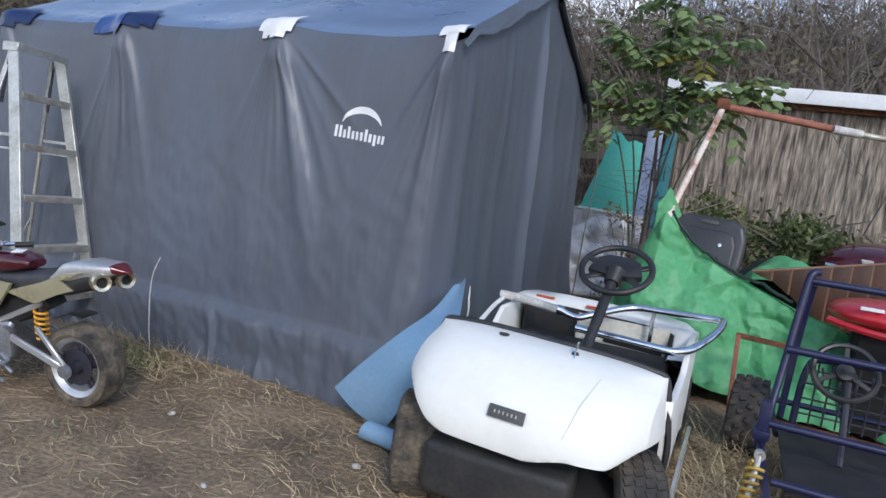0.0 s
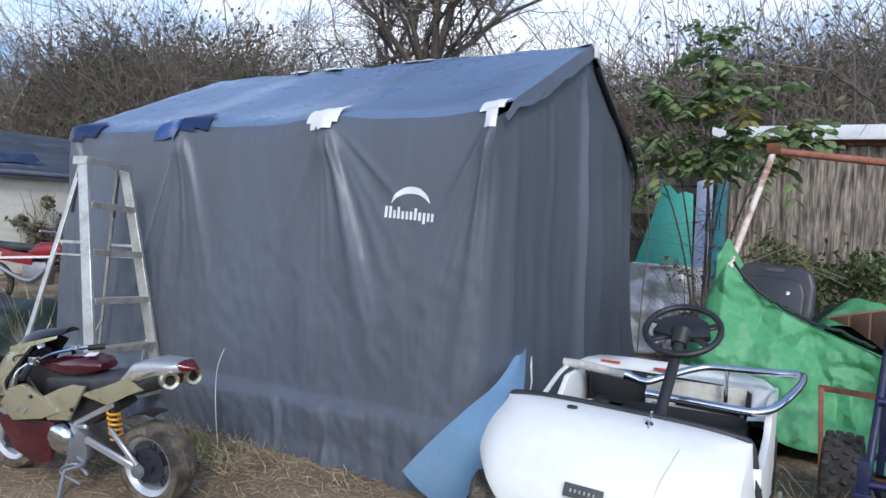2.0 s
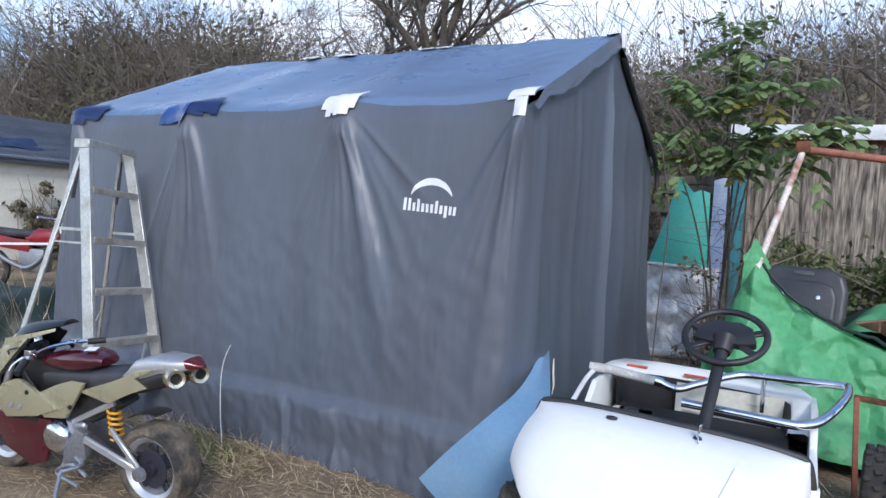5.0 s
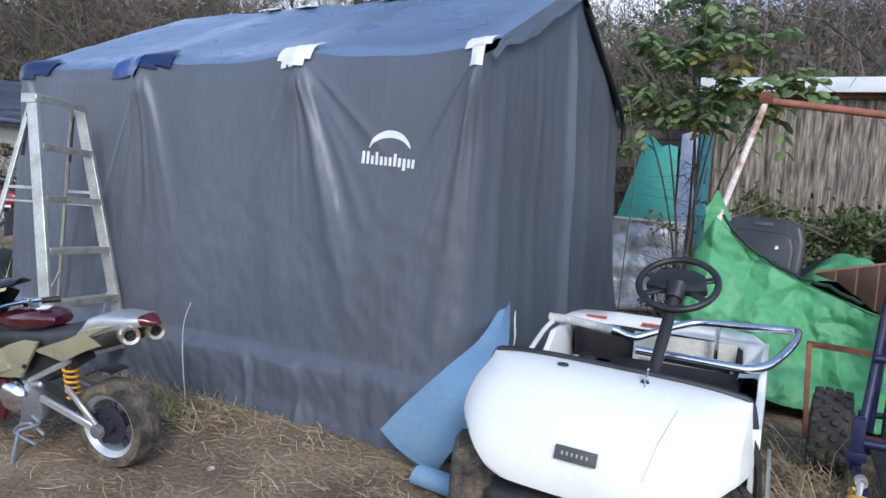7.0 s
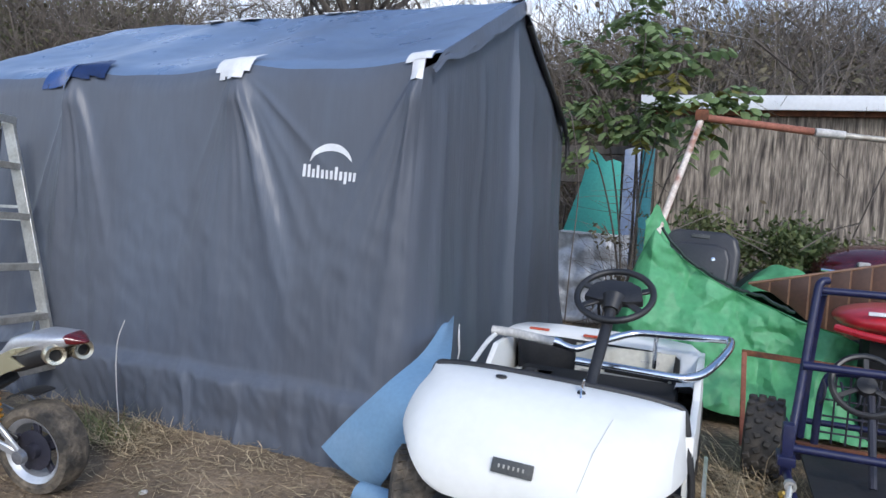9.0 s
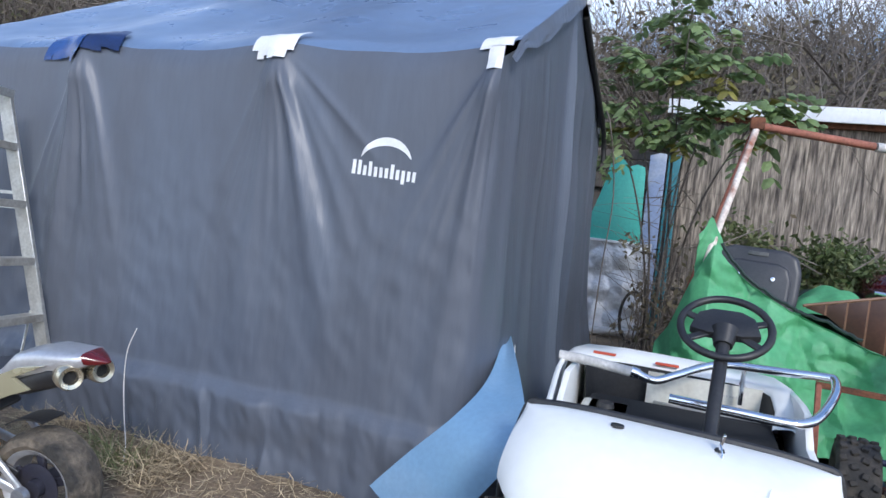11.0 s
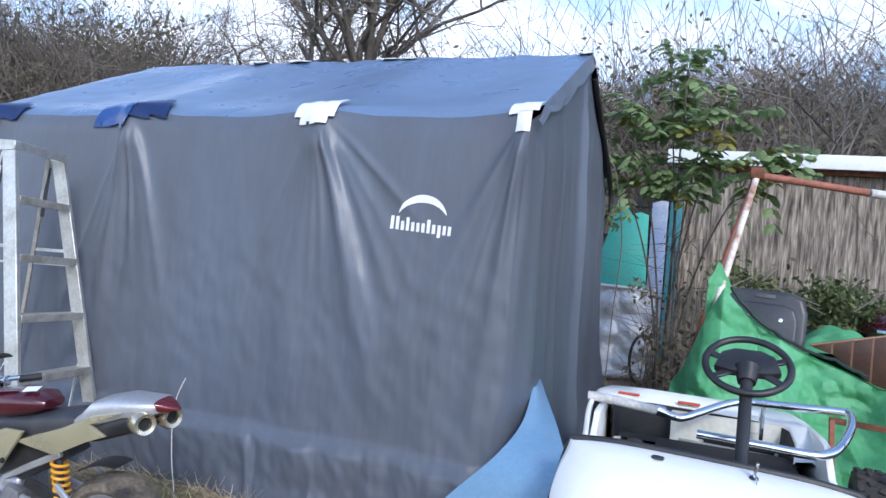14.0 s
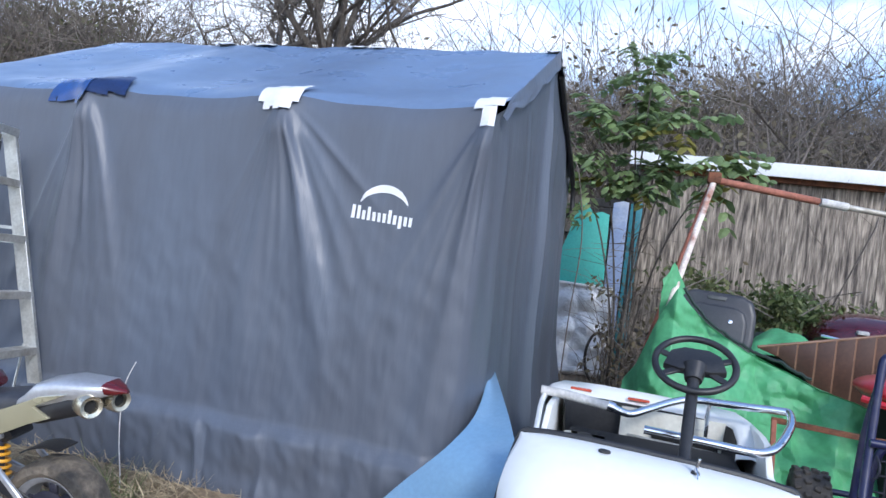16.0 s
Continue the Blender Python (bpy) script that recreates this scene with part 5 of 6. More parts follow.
part("tail_belly", loft([(-0.22, 0.07, 0.625, 0.70, 0.6), (-0.15, 0.088, 0.60, 0.69, 0.55), (-0.02, 0.09, 0.555, 0.64, 0.6), (0.12, 0.07, 0.535, 0.59, 0.7)]), "black_plastic", bike, "black tail underside")
for s, x in ((0.072, -0.235), (-0.030, -0.275)):
    ax = Matrix.Translation((x, s, 0.665)) @ Euler((0, radians(10), radians(-80))).to_matrix().to_4x4()
    ax = Matrix.Translation((x, s, 0.662)) @ Euler((radians(4), radians(0), radians(90 - (30 if s > 0 else 20)))).to_matrix().to_4x4()
    ex = part("exhaust", lathe([(0.023, -0.005), (0.025, 0.012), (0.039, 0.016), (0.045, 0.004), (0.044, -0.03), (0.038, -0.09), (0.02, -0.09), (0.021, -0.03)], 28, ax), "exhaust", bike, "round bronze-silver exhaust tip")
    part("bore", lathe([(0.0005, -0.004), (0.024, -0.004), (0.024, -0.02)], 20, ax, closed=False), "shade_black", ex)
for s in (1, -1):
    y = s * 0.085
    part("tail_panel", slab([(0.33, 0.525), (0.10, 0.61), (-0.04, 0.675), (-0.16, 0.70), (-0.02, 0.635), (-0.09, 0.60), (0.0, 0.565), (0.14, 0.495)], y, y + s * 0.018, 0.006), "champagne", bike, "champagne tail side panel")
    part("side_panel", slab([(0.27, 0.575), (0.40, 0.385), (0.55, 0.365), (0.62, 0.455), (0.60, 0.475), (0.46, 0.54), (0.36, 0.575)], y + s * 0.012, y + s * 0.034, 0.008), "champagne", bike, "champagne side panel")
    part("front_fairing", slab([(0.89, 0.41), (0.82, 0.50), (0.72, 0.535), (0.66, 0.525), (0.44, 0.425), (0.58, 0.37), (0.80, 0.33)], y + s * 0.022, y + s * 0.046, 0.008), "champagne", bike, "champagne front side fairing")
    for k in range(2):
        part("fairing_mark", slab([(0.79 - 0.06 * k, 0.385), (0.755 - 0.06 * k, 0.385), (0.73 - 0.06 * k, 0.415), (0.75 - 0.06 * k, 0.415)], y + s * 0.047, y + s * 0.050), "silver", bike)
    for bx, bz in ((0.36, 0.45), (0.64, 0.48)):
        part("screw", lathe([(0.0005, 0.004), (0.010, 0.003), (0.011, -0.004)], 12, Matrix.Translation((bx, y + s * (0.040 if bx < 0.5 else 0.05), bz)) @ Matrix.Rotation(0 if s > 0 else math.pi, 4, "Z"), closed=False), "shade_black", bike)
    part("belly_fairing", slab([(0.98, 0.34), (0.52, 0.355), (0.50, 0.30), (0.56, 0.14), (0.66, 0.10), (0.84, 0.16)], s * 0.085, s * 0.108, 0.010), "maroon", bike, "maroon lower fairing")
part("belly_slot", slab([(0.84, 0.335), (0.60, 0.345), (0.62, 0.33), (0.82, 0.322)], 0.107, 0.110), "shade_black", bike)


NOSE = spline([(0.95, 0, 0.455), (1.03, 0, 0.53), (0.99, 0, 0.615), (0.89, 0, 0.70), (0.78, 0, 0.765)], 6)


def nose_shell(inset):
    def fn(u, v):
        q = NOSE[min(len(NOSE) - 1, round(v * (len(NOSE) - 1)))]
        a = lerp(-1.3, 1.3, u)
        back = lerp(0.12, 0.20, math.sin(math.pi * v)) * (1 - math.cos(a)) / 0.7325
        return Vector((q.x - back - inset, (lerp(0.135, 0.105, v) - inset * 0.5) * math.sin(a) / 0.9636, q.z - inset * 0.4 - 0.03 * v * abs(math.sin(a)) ** 3))
    return fn


part("nose_fairing", grid(nose_shell(0.0), 26, 24, 0.005), "champagne", bike, "champagne nose fairing")
part("nose_lining", grid(nose_shell(0.012), 26, 24, 0.003), "black_plastic", bike, "black inside of the nose fairing")
part("windscreen", grid(lambda u, v: Vector((lerp(0.80, 0.49, v) - 0.05 * (2 * u - 1) ** 2 * (1 - v), (2 * u - 1) * lerp(0.108, 0.045, v ** 1.4), lerp(0.762, 0.830, v ** 0.6) - 0.045 * (2 * u - 1) ** 2 * (1 - 0.5 * v))), 16, 14, 0.004), "screen", bike, "dark smoked windscreen")
part("screen_edge", grid(lambda u, v: Vector((lerp(0.80, 0.52, u), lerp(0.118, 0.060, u ** 1.3) + 0.004 * v, lerp(0.722, 0.793, u) - 0.035 * v * (1 - 0.6 * u))), 14, 3, 0.004), "champagne", bike, "champagne strip under the screen")
part("dash", box(0.72, -0.06, 0.60, 0.86, 0.06, 0.69, 0.02), "kart_dark", bike)
part("handlebar", tube(spline([(0.56, -0.20, 0.672), (0.61, -0.12, 0.675), (0.65, 0.0, 0.67), (0.63, 0.12, 0.655), (0.61, 0.17, 0.64)], 5), 0.011, 8), "chrome", bike)
for s in (1, -1):
    part("grip", tube([(0.575 + 0.03 * (s > 0), s * 0.155, 0.672 - 0.025 * (s > 0)), (0.53 + 0.04 * (s > 0), s * 0.225, 0.672 - 0.065 * (s > 0))], 0.016, 10), "black_plastic", bike)
    part("lever", tube(spline([(0.64, s * 0.14, 0.655), (0.67, s * 0.175, 0.62), (0.68, s * 0.19, 0.575)], 4), 0.006, 6), "chrome", bike)
    part("clamp", box(0.60, s * 0.12 - 0.02, 0.645, 0.64, s * 0.12 + 0.02, 0.69, 0.008), "chrome", bike)
part("clocks", lathe([(0.0005, 0.015), (0.035, 0.012), (0.04, -0.02), (0.0005, -0.02)], 20, pose(0.72, 0.02, 0.70, -60, 0, 90), closed=False), "chrome", bike)
part("rear_mudguard", grid(lambda u, v: Vector((-0.05 + 0.235 * math.cos(lerp(1.0, 1.75, v)), lerp(-0.05, 0.05, u), 0.215 + 0.25 * math.sin(lerp(1.0, 1.75, v)))), 8, 16, 0.006), "black_plastic", bike, "black rear mudguard")
part("front_mudguard", grid(lambda u, v: Vector((0.96 + 0.222 * math.cos(lerp(0.6, 2.4, v)), lerp(-0.06, 0.06, u), 0.205 + 0.222 * math.sin(lerp(0.6, 2.4, v)))), 8, 18, 0.005), "champagne", bike)
for k in range(4):
    part("cable", tube(spline([(0.68, 0.10 - 0.03 * k, 0.69), (0.78, 0.12 - 0.05 * k, 0.66 - 0.02 * k), (0.76, 0.06, 0.56), (0.66, 0.07, 0.48)], 5), 0.004, 5), "black_plastic", bike)


# ---------------------------------------------------------------- white wire and litter on the ground
wire = thing("white_wire", "stiff white wire rising from the ground by the shelter wall", "wire")
part("strand", tube(spline([(-1.53, 3.40, 0.02), (-1.62, 3.50, 0.05), (-1.68, 3.54, 0.18), (-1.70, 3.55, 0.36), (-1.685, 3.55, 0.50), (-1.635, 3.55, 0.61)], 6), 0.0028, 6), "white_wire", wire)

lrng = np.random.default_rng(5)


def litter(name, count, region, length, width, mat, label, lift=0.004, tilt=0.25, where=None):
    verts, faces = [], []
    made = 0
    while made < count:
        x, y = lrng.uniform(region[0], region[1]), lrng.uniform(region[2], region[3])
        if where is not None and lrng.random() > where(x, y):
            continue
        made += 1
        z = ground_height(x, y) + lift * lrng.random()
        a, l = lrng.uniform(0, math.tau), lrng.uniform(*length)
        w = width * lrng.uniform(0.6, 1.4)
        up = abs(lrng.normal(0, tilt)) * l
        c, s = math.cos(a), math.sin(a)
        bend = lrng.uniform(-0.2, 0.2) * l
        i = len(verts)
        for t, ww in ((0, 1), (0.5, 1), (1, 0.4)):
            px, py = x + c * l * t - s * bend * 4 * t * (1 - t), y + s * l * t + c * bend * 4 * t * (1 - t)
            zz = z + up * t + 0.002
            verts += [(px - s * w * ww, py + c * w * ww, zz), (px + s * w * ww, py - c * w * ww, zz + w * 0.7)]
        faces += [(i, i + 1, i + 3, i + 2), (i + 2, i + 3, i + 5, i + 4)]
    return tagged(raw(name, verts, faces, mat), label, "straw" if mat == "straw" else "grass", kind="stuff")


def patches(x, y):
    base = 0.35 + 0.65 * smooth01(-0.15, 0.35, wob(x, y, 9, 1.1))
    base += 0.8 * smooth01(0.55, 0.05, abs(y - 3.45)) * (x < 0.3)
    base += 0.8 * smooth01(0.8, 0.2, math.hypot(x - 1.55, y - 4.0))
    return base


litter("straw", 20000, (-4.2, 3.2, 1.7, 5.4), (0.02, 0.12), 0.0015, "straw", "scattered dry straw over trodden earth", where=patches)
litter("straw", 1500, (1.35, 1.85, 3.3, 4.6), (0.08, 0.25), 0.002, "straw", "heap of dry straw beside the cart", lift=0.05, tilt=0.35)
litter("straw", 1300, (-2.3, -1.2, 3.2, 3.62), (0.04, 0.14), 0.0014, "straw", "dry straw along the shelter's foot", lift=0.04, tilt=0.4)
litter("grass", 260, (-1.78, -1.42, 3.25, 3.5), (0.05, 0.16), 0.002, "grass", "small tuft of green grass by the shelter", lift=0.01, tilt=0.6)
litter("grass", 5000, (-16, -4, 3.0, 11), (0.06, 0.18), 0.006, "grass", "rough green and yellow grass", lift=0.01, tilt=0.8)
litter("grass", 350, (-4.2, 1.0, 1.6, 3.0), (0.03, 0.08), 0.0016, "grass", "sparse short grass in the earth", lift=0.01, tilt=0.6)
for k, (x, y, r) in enumerate(((-1.9, 3.42, 0.035), (-0.9, 3.0, 0.018), (-2.0, 2.4, 0.02), (1.62, 3.75, 0.05), (-0.3, 2.6, 0.015), (0.1, 3.1, 0.02))):
    st = thing("stone", "small pale stone lying on the earth", "stone", pose(x, y, ground_height(x, y), 0, 0, 40 * k), group="stones on the ground")
    part("rock", grid(blob(0, 0, r * 0.35, r, r * 0.7, r * 0.6, 0.9, 0.35), 12, 8), "grey_paint", st)


# ---------------------------------------------------------------- plants
def branchy(seed, height, levels, spread_, trunk_r, split=3, droop=0.0, lean=0.0, twig_levels=2):
    """Two vertex and face lists: thick wood and twigs."""
    r = random.Random(seed)
    wood, fine = ([], []), ([], [])

    def limb(p, d, length, rad, level):
        target = fine if level >= levels - twig_levels else wood
        seg = 3 if level >= levels - twig_levels else (7 if level == 0 else 5)
        steps = 5 if level == 0 else 4 if level < levels - 2 else 3 if level < levels - 1 else 2
        pts, q, dd = [p.copy()], p.copy(), d.copy()
        for i in range(steps):
            dd = (dd + Vector((r.gauss(0, 0.16), r.gauss(0, 0.16), r.gauss(0.04 - droop * level * 0.08, 0.12)))).normalized()
            q = q + dd * length / steps
            pts.append(q.copy())
        vs, fs = target
        prev, up = None, dd.orthogonal().normalized()
        for i, c in enumerate(pts):
            rr = rad * (1 - 0.55 * i / steps) if level < levels - 1 else rad * (1 - 0.8 * i / steps)
            ax = (pts[min(i + 1, steps)] - pts[max(i - 1, 0)]).normalized()
            up = (up - ax * up.dot(ax)).normalized()
            sd = ax.cross(up)
            start = len(vs)
            vs.extend((c + rr * (math.cos(k * math.tau / seg) * up + math.sin(k * math.tau / seg) * sd))[:] for k in range(seg))
            if prev is not None:
                fs.extend((prev + k, prev + (k + 1) % seg, start + (k + 1) % seg, start + k) for k in range(seg))
            prev = start
        if level + 1 < levels:
            n = split + (1 if r.random() < 0.5 else 0) + (2 if level >= levels - 2 else 0)
            for k in range(n):
                t = r.uniform(0.35, 1.0) if level else r.uniform(0.45, 1.0)
                i = min(steps - 1, int(t * steps))
                at = pts[i].lerp(pts[i + 1], t * steps - i)
                base = (pts[i + 1] - pts[i]).normalized()
                side = Vector((r.gauss(0, 1), r.gauss(0, 1), r.gauss(0.15, 0.6))).normalized()
                nd = (base * (1 - spread_) + side * spread_).normalized()
                limb(at, nd, length * r.uniform(0.5, 0.8), rad * r.uniform(0.38, 0.6), level + 1)

    limb(Vector((0, 0, -0.2)), Vector((lean, 0, 1)).normalized(), height * 0.42, trunk_r, 0)
    return wood, fine


def bare_tree(seed, height, trunk_r, at, turn, name="bare_tree", label="leafless grey-brown tree against the sky", levels=6, **kw):
    wood, fine = branchy(seed, height, levels, kw.pop("spread_", 0.55), trunk_r, **kw)
    ob = thing(name, label, "tree", at @ Matrix.Rotation(turn, 4, "Z"), group="trees behind the shelter")
    raw("trunk", *wood, "bark", ob, smooth=True)
    raw("crown", *fine, "twigs", ob, kind="stuff")
    return ob


def stand(x, y):
    return Matrix.Translation((x, y, ground_height(x, y) - 0.1))


def leafy(seed, count, shape, size, mat, name, parent, clumps=26, squash=0.8):
    """Many small leaves gathered in uneven clumps inside shape(u, v, w)."""
    g = np.random.default_rng(seed)
    cent = np.array([shape(*g.random(3)) for _ in range(clumps)])
    rad = g.uniform(0.10, 0.26, clumps) * shape.reach
    which = g.integers(0, clumps, count)
    off = g.normal(0, 0.55, (count, 3)) * rad[which][:, None]
    off[:, 2] *= squash
    p = cent[which] + off
    a, b = g.normal(0, 1, (count, 3)), g.normal(0, 1, (count, 3))
    a /= np.linalg.norm(a, axis=1)[:, None]
    b -= a * (a * b).sum(1)[:, None]
    b /= np.linalg.norm(b, axis=1)[:, None]
    s = size * g.uniform(0.6, 1.4, count)[:, None]
    q = np.stack([p - a * s, p + b * s * 0.45, p + a * s, p - b * s * 0.45], 1).reshape(-1, 3)
    idx = np.arange(count * 4).reshape(-1, 4)
    return raw(name, q.tolist(), idx.tolist(), mat, parent, kind="stuff")


def region(x0, x1, y0, y1, z0, z1, dome=True):
    def fn(u, v, w):
        x, y = lerp(x0, x1, u), lerp(y0, y1, v)
        top = lerp(z0, z1, (math.sin(math.pi * min(max(u, 0.06), 0.94)) ** 0.5 if dome else 1.0) * (0.75 + 0.25 * math.sin(9 * u + 5 * v)))
        return (x, y, lerp(z0, top, w ** 0.7))
    fn.reach = min(x1 - x0, z1 - z0)
    return fn


# bare trees: the tall forked one behind the shelter, and others around it
bare_tree(3, 13.0, 0.20, stand(-6.6, 13.0), 0.4, split=4, spread_=0.58, lean=-0.2)
bare_tree(12, 12.0, 0.17, stand(-5.9, 13.3), 2.9, split=4, spread_=0.58, lean=0.15)
bare_tree(15, 13.0, 0.19, stand(-6.2, 13.6), 1.2, split=3, spread_=0.55, lean=0.1)
proto = [bare_tree(21, 8.0, 0.10, stand(4.2, 17.5), 0.3, split=4), bare_tree(34, 7.0, 0.08, stand(-11.0, 15.0), 1.0, split=3, spread_=0.5), bare_tree(47, 6.5, 0.065, stand(1.8, 14.5), 2.0, split=3, spread_=0.5)]
trng = random.Random(77)
for k in range(30):
    x = -18 + 30 * (k + trng.random()) / 30
    if -9.0 < x < 0.5:
        continue
    y = trng.uniform(13.5, 22)
    copy_thing(proto[trng.choice((0, 1, 1, 2, 2))], stand(x, y) @ Matrix.Rotation(trng.uniform(0, 6.28), 4, "Z") @ Matrix.Scale(trng.uniform(1.1, 1.6) if x < -9.5 else trng.uniform(0.95, 1.25), 4))
for k in range(16):
    x = -16.5 + 7.5 * (k + trng.random()) / 9 if k < 9 else 1.0 + 9 * (k - 9 + trng.random()) / 7
    if -15.0 < x < -10.8:
        continue
    copy_thing(proto[k % 3], stand(x, trng.uniform(16.5, 19.5) if k < 9 else trng.uniform(15, 18)) @ Matrix.Rotation(trng.uniform(0, 6.28), 4, "Z") @ Matrix.Scale(trng.uniform(1.2, 1.7) if k < 9 else trng.uniform(0.9, 1.15), 4))

for k in range(13):
    copy_thing(proto[k % 3], stand(-4.2 + 8.0 * (k + trng.random()) / 13, trng.uniform(14.5, 18)) @ Matrix.Rotation(trng.uniform(0, 6.28), 4, "Z") @ Matrix.Scale(trng.uniform(0.95, 1.25), 4))


# undergrowth: grey-brown brush with dull green leaves
def brush(seed, w, h, mat, leaves, label):
    g = random.Random(seed)
    ob = thing("thicket", label, "bush", kind="stuff")
    vs, fs = [], []
    for k in range(170):
        p = Vector((g.gauss(0, w * 0.30), g.gauss(0, w * 0.22), 0))
        d = Vector((g.gauss(0, 0.28), g.gauss(0, 0.28), 1)).normalized()
        l = h * g.uniform(0.45, 1.05)
        rr = g.uniform(0.004, 0.012)
        for j in range(5):
            q = p + d * l / 5
            n = d.orthogonal().normalized() * rr * (1 - 0.16 * j)
            m2 = d.cross(n)
            i = len(vs)
            vs.extend(v[:] for v in (p + n, p - 0.5 * n + m2 * 0.87, p - 0.5 * n - m2 * 0.87, q + n * 0.84, q + (-0.5 * n + m2 * 0.87) * 0.84, q + (-0.5 * n - m2 * 0.87) * 0.84))
            fs.extend(((i, i + 1, i + 4, i + 3), (i + 1, i + 2, i + 5, i + 4), (i + 2, i, i + 3, i + 5)))
            if j > 1:
                for _ in range(4):
                    e = p + (d + Vector((g.gauss(0, 0.8), g.gauss(0, 0.8), g.gauss(0, 0.5)))) * l * 0.12
                    i = len(vs)
                    n2 = n * 0.4
                    vs.extend(v[:] for v in (p + n2, p - n2, e))
                    fs.append((i, i + 1, i + 2))
            p = q
            d = (d + Vector((g.gauss(0, 0.34), g.gauss(0, 0.34), g.gauss(-0.10, 0.18)))).normalized()
    raw("stems", vs, fs, "twigs", ob, kind="stuff")
    leafy(seed, leaves, region(-w / 2, w / 2, -w * 0.35, w * 0.35, h * 0.02, h * 0.74), 0.036 if mat == "wood_leaf" else 0.041, mat, "foliage", ob, clumps=110)
    return ob


b1 = brush(5, 3.4, 4.2, "wood_leaf", 7600, "tangled grey-brown thicket with dull leaves")
b2 = brush(6, 3.2, 4.0, "evergreen", 9000, "dark dull-green evergreen thicket")
b3 = brush(7, 3.6, 4.6, "wood_leaf", 4200, "leafless brown thicket of thin stems")
b1.matrix_basis, b2.matrix_basis, b3.matrix_basis = stand(1.0, 11.8), stand(-1.5, 12.6), stand(3.2, 14.0)
for k in range(40):
    x = -20 + 34 * (k + trng.random()) / 40
    y = trng.uniform(11.8, 15) if k % 2 else trng.uniform(15, 20)
    if -9 < x < -1.0:
        continue
    if -15.5 < x < -8.0 and y < 14.0:
        y += 4
    src = (b1, b2, b3)[trng.choice((0, 0, 1, 1, 2) if x < -7 else (0, 1, 2, 2))]
    sc = trng.uniform(0.85, 1.15) * (1.0 if -15.5 < x < -10.0 else 1.6 if x < -9 else 1.1 if x > 0 else 1.0)
    copy_thing(src, stand(x, y) @ Matrix.Rotation(trng.uniform(0, 6.28), 4, "Z") @ Matrix.Scale(sc, 4))


for k in range(24):
    src = (b1, b2, b1, b3)[k % 4]
    copy_thing(src, stand(-0.5 + 10.0 * (k + trng.random()) / 24, trng.uniform(12.9, 15.5)) @ Matrix.Rotation(trng.uniform(0, 6.28), 4, "Z") @ Matrix.Scale(trng.uniform(1.25, 1.65), 4))
for k in range(13):
    src = (b1, b3, b2, b1)[k % 4]
    copy_thing(src, stand(-4.6 + 6.3 * (k + trng.random()) / 13, trng.uniform(12.6, 16.5)) @ Matrix.Rotation(trng.uniform(0, 6.28), 4, "Z") @ Matrix.Scale(trng.uniform(1.35, 1.75), 4))
for k in range(24):
    src = (b1, b2, b2)[k % 3]
    copy_thing(src, stand(-23 + 8.5 * (k + trng.random()) / 24, trng.uniform(15, 18)) @ Matrix.Rotation(trng.uniform(0, 6.28), 4, "Z") @ Matrix.Scale(trng.uniform(1.9, 2.4), 4))


# sapling with long compound leaves beside the shelter
sap = thing("sapling", "slender sapling with large green and yellowing compound leaves", "tree")
srng = random.Random(31)
tips = []
STEMS = [((0.55, 7.50), (0.60, 7.30, 3.15), 0.019), ((0.52, 7.48), (0.10, 7.20, 2.75), 0.013), ((0.58, 7.46), (0.95, 7.0, 2.75), 0.012), ((0.60, 7.55), (0.42, 7.5, 3.3), 0.013), ((0.50, 7.52), (-0.05, 7.4, 2.35), 0.014), ((0.60, 7.45), (1.25, 6.7, 2.30), 0.014), ((0.56, 7.50), (0.75, 7.2, 2.45), 0.014)]
for (bx, by), tip, r in STEMS:
    pts = spline([(bx, by, 0), (lerp(bx, tip[0], 0.12) + srng.gauss(0, 0.03), by, tip[2] * 0.35), (lerp(bx, tip[0], 0.45), lerp(by, tip[1], 0.5), tip[2] * 0.70), tip], 6)
    part("stem", tube(pts, r, 7, r2=0.005), "bark", sap)
    for p in [q for q in pts[9:] if q.z > 1.95]:
        tips += [(p, pts[-1] - pts[-3])] * 2
tw = bmesh.new()
for k in range(60):
    z = srng.uniform(0.5, 1.7)
    p = Vector((0.55 + srng.gauss(0, 0.05), 7.45 + srng.gauss(0, 0.1), z))
    dd = Vector((srng.gauss(0, 1), srng.gauss(-0.3, 0.6), srng.gauss(0.35, 0.5))) * 0.32
    tube(spline([p, p + dd * 0.5 + Vector((0, 0, srng.gauss(0, 0.04))), p + dd], 3), 0.0045, 4, r2=0.0015, bm=tw)
part("twig", tw, "twigs", sap, kind="stuff")


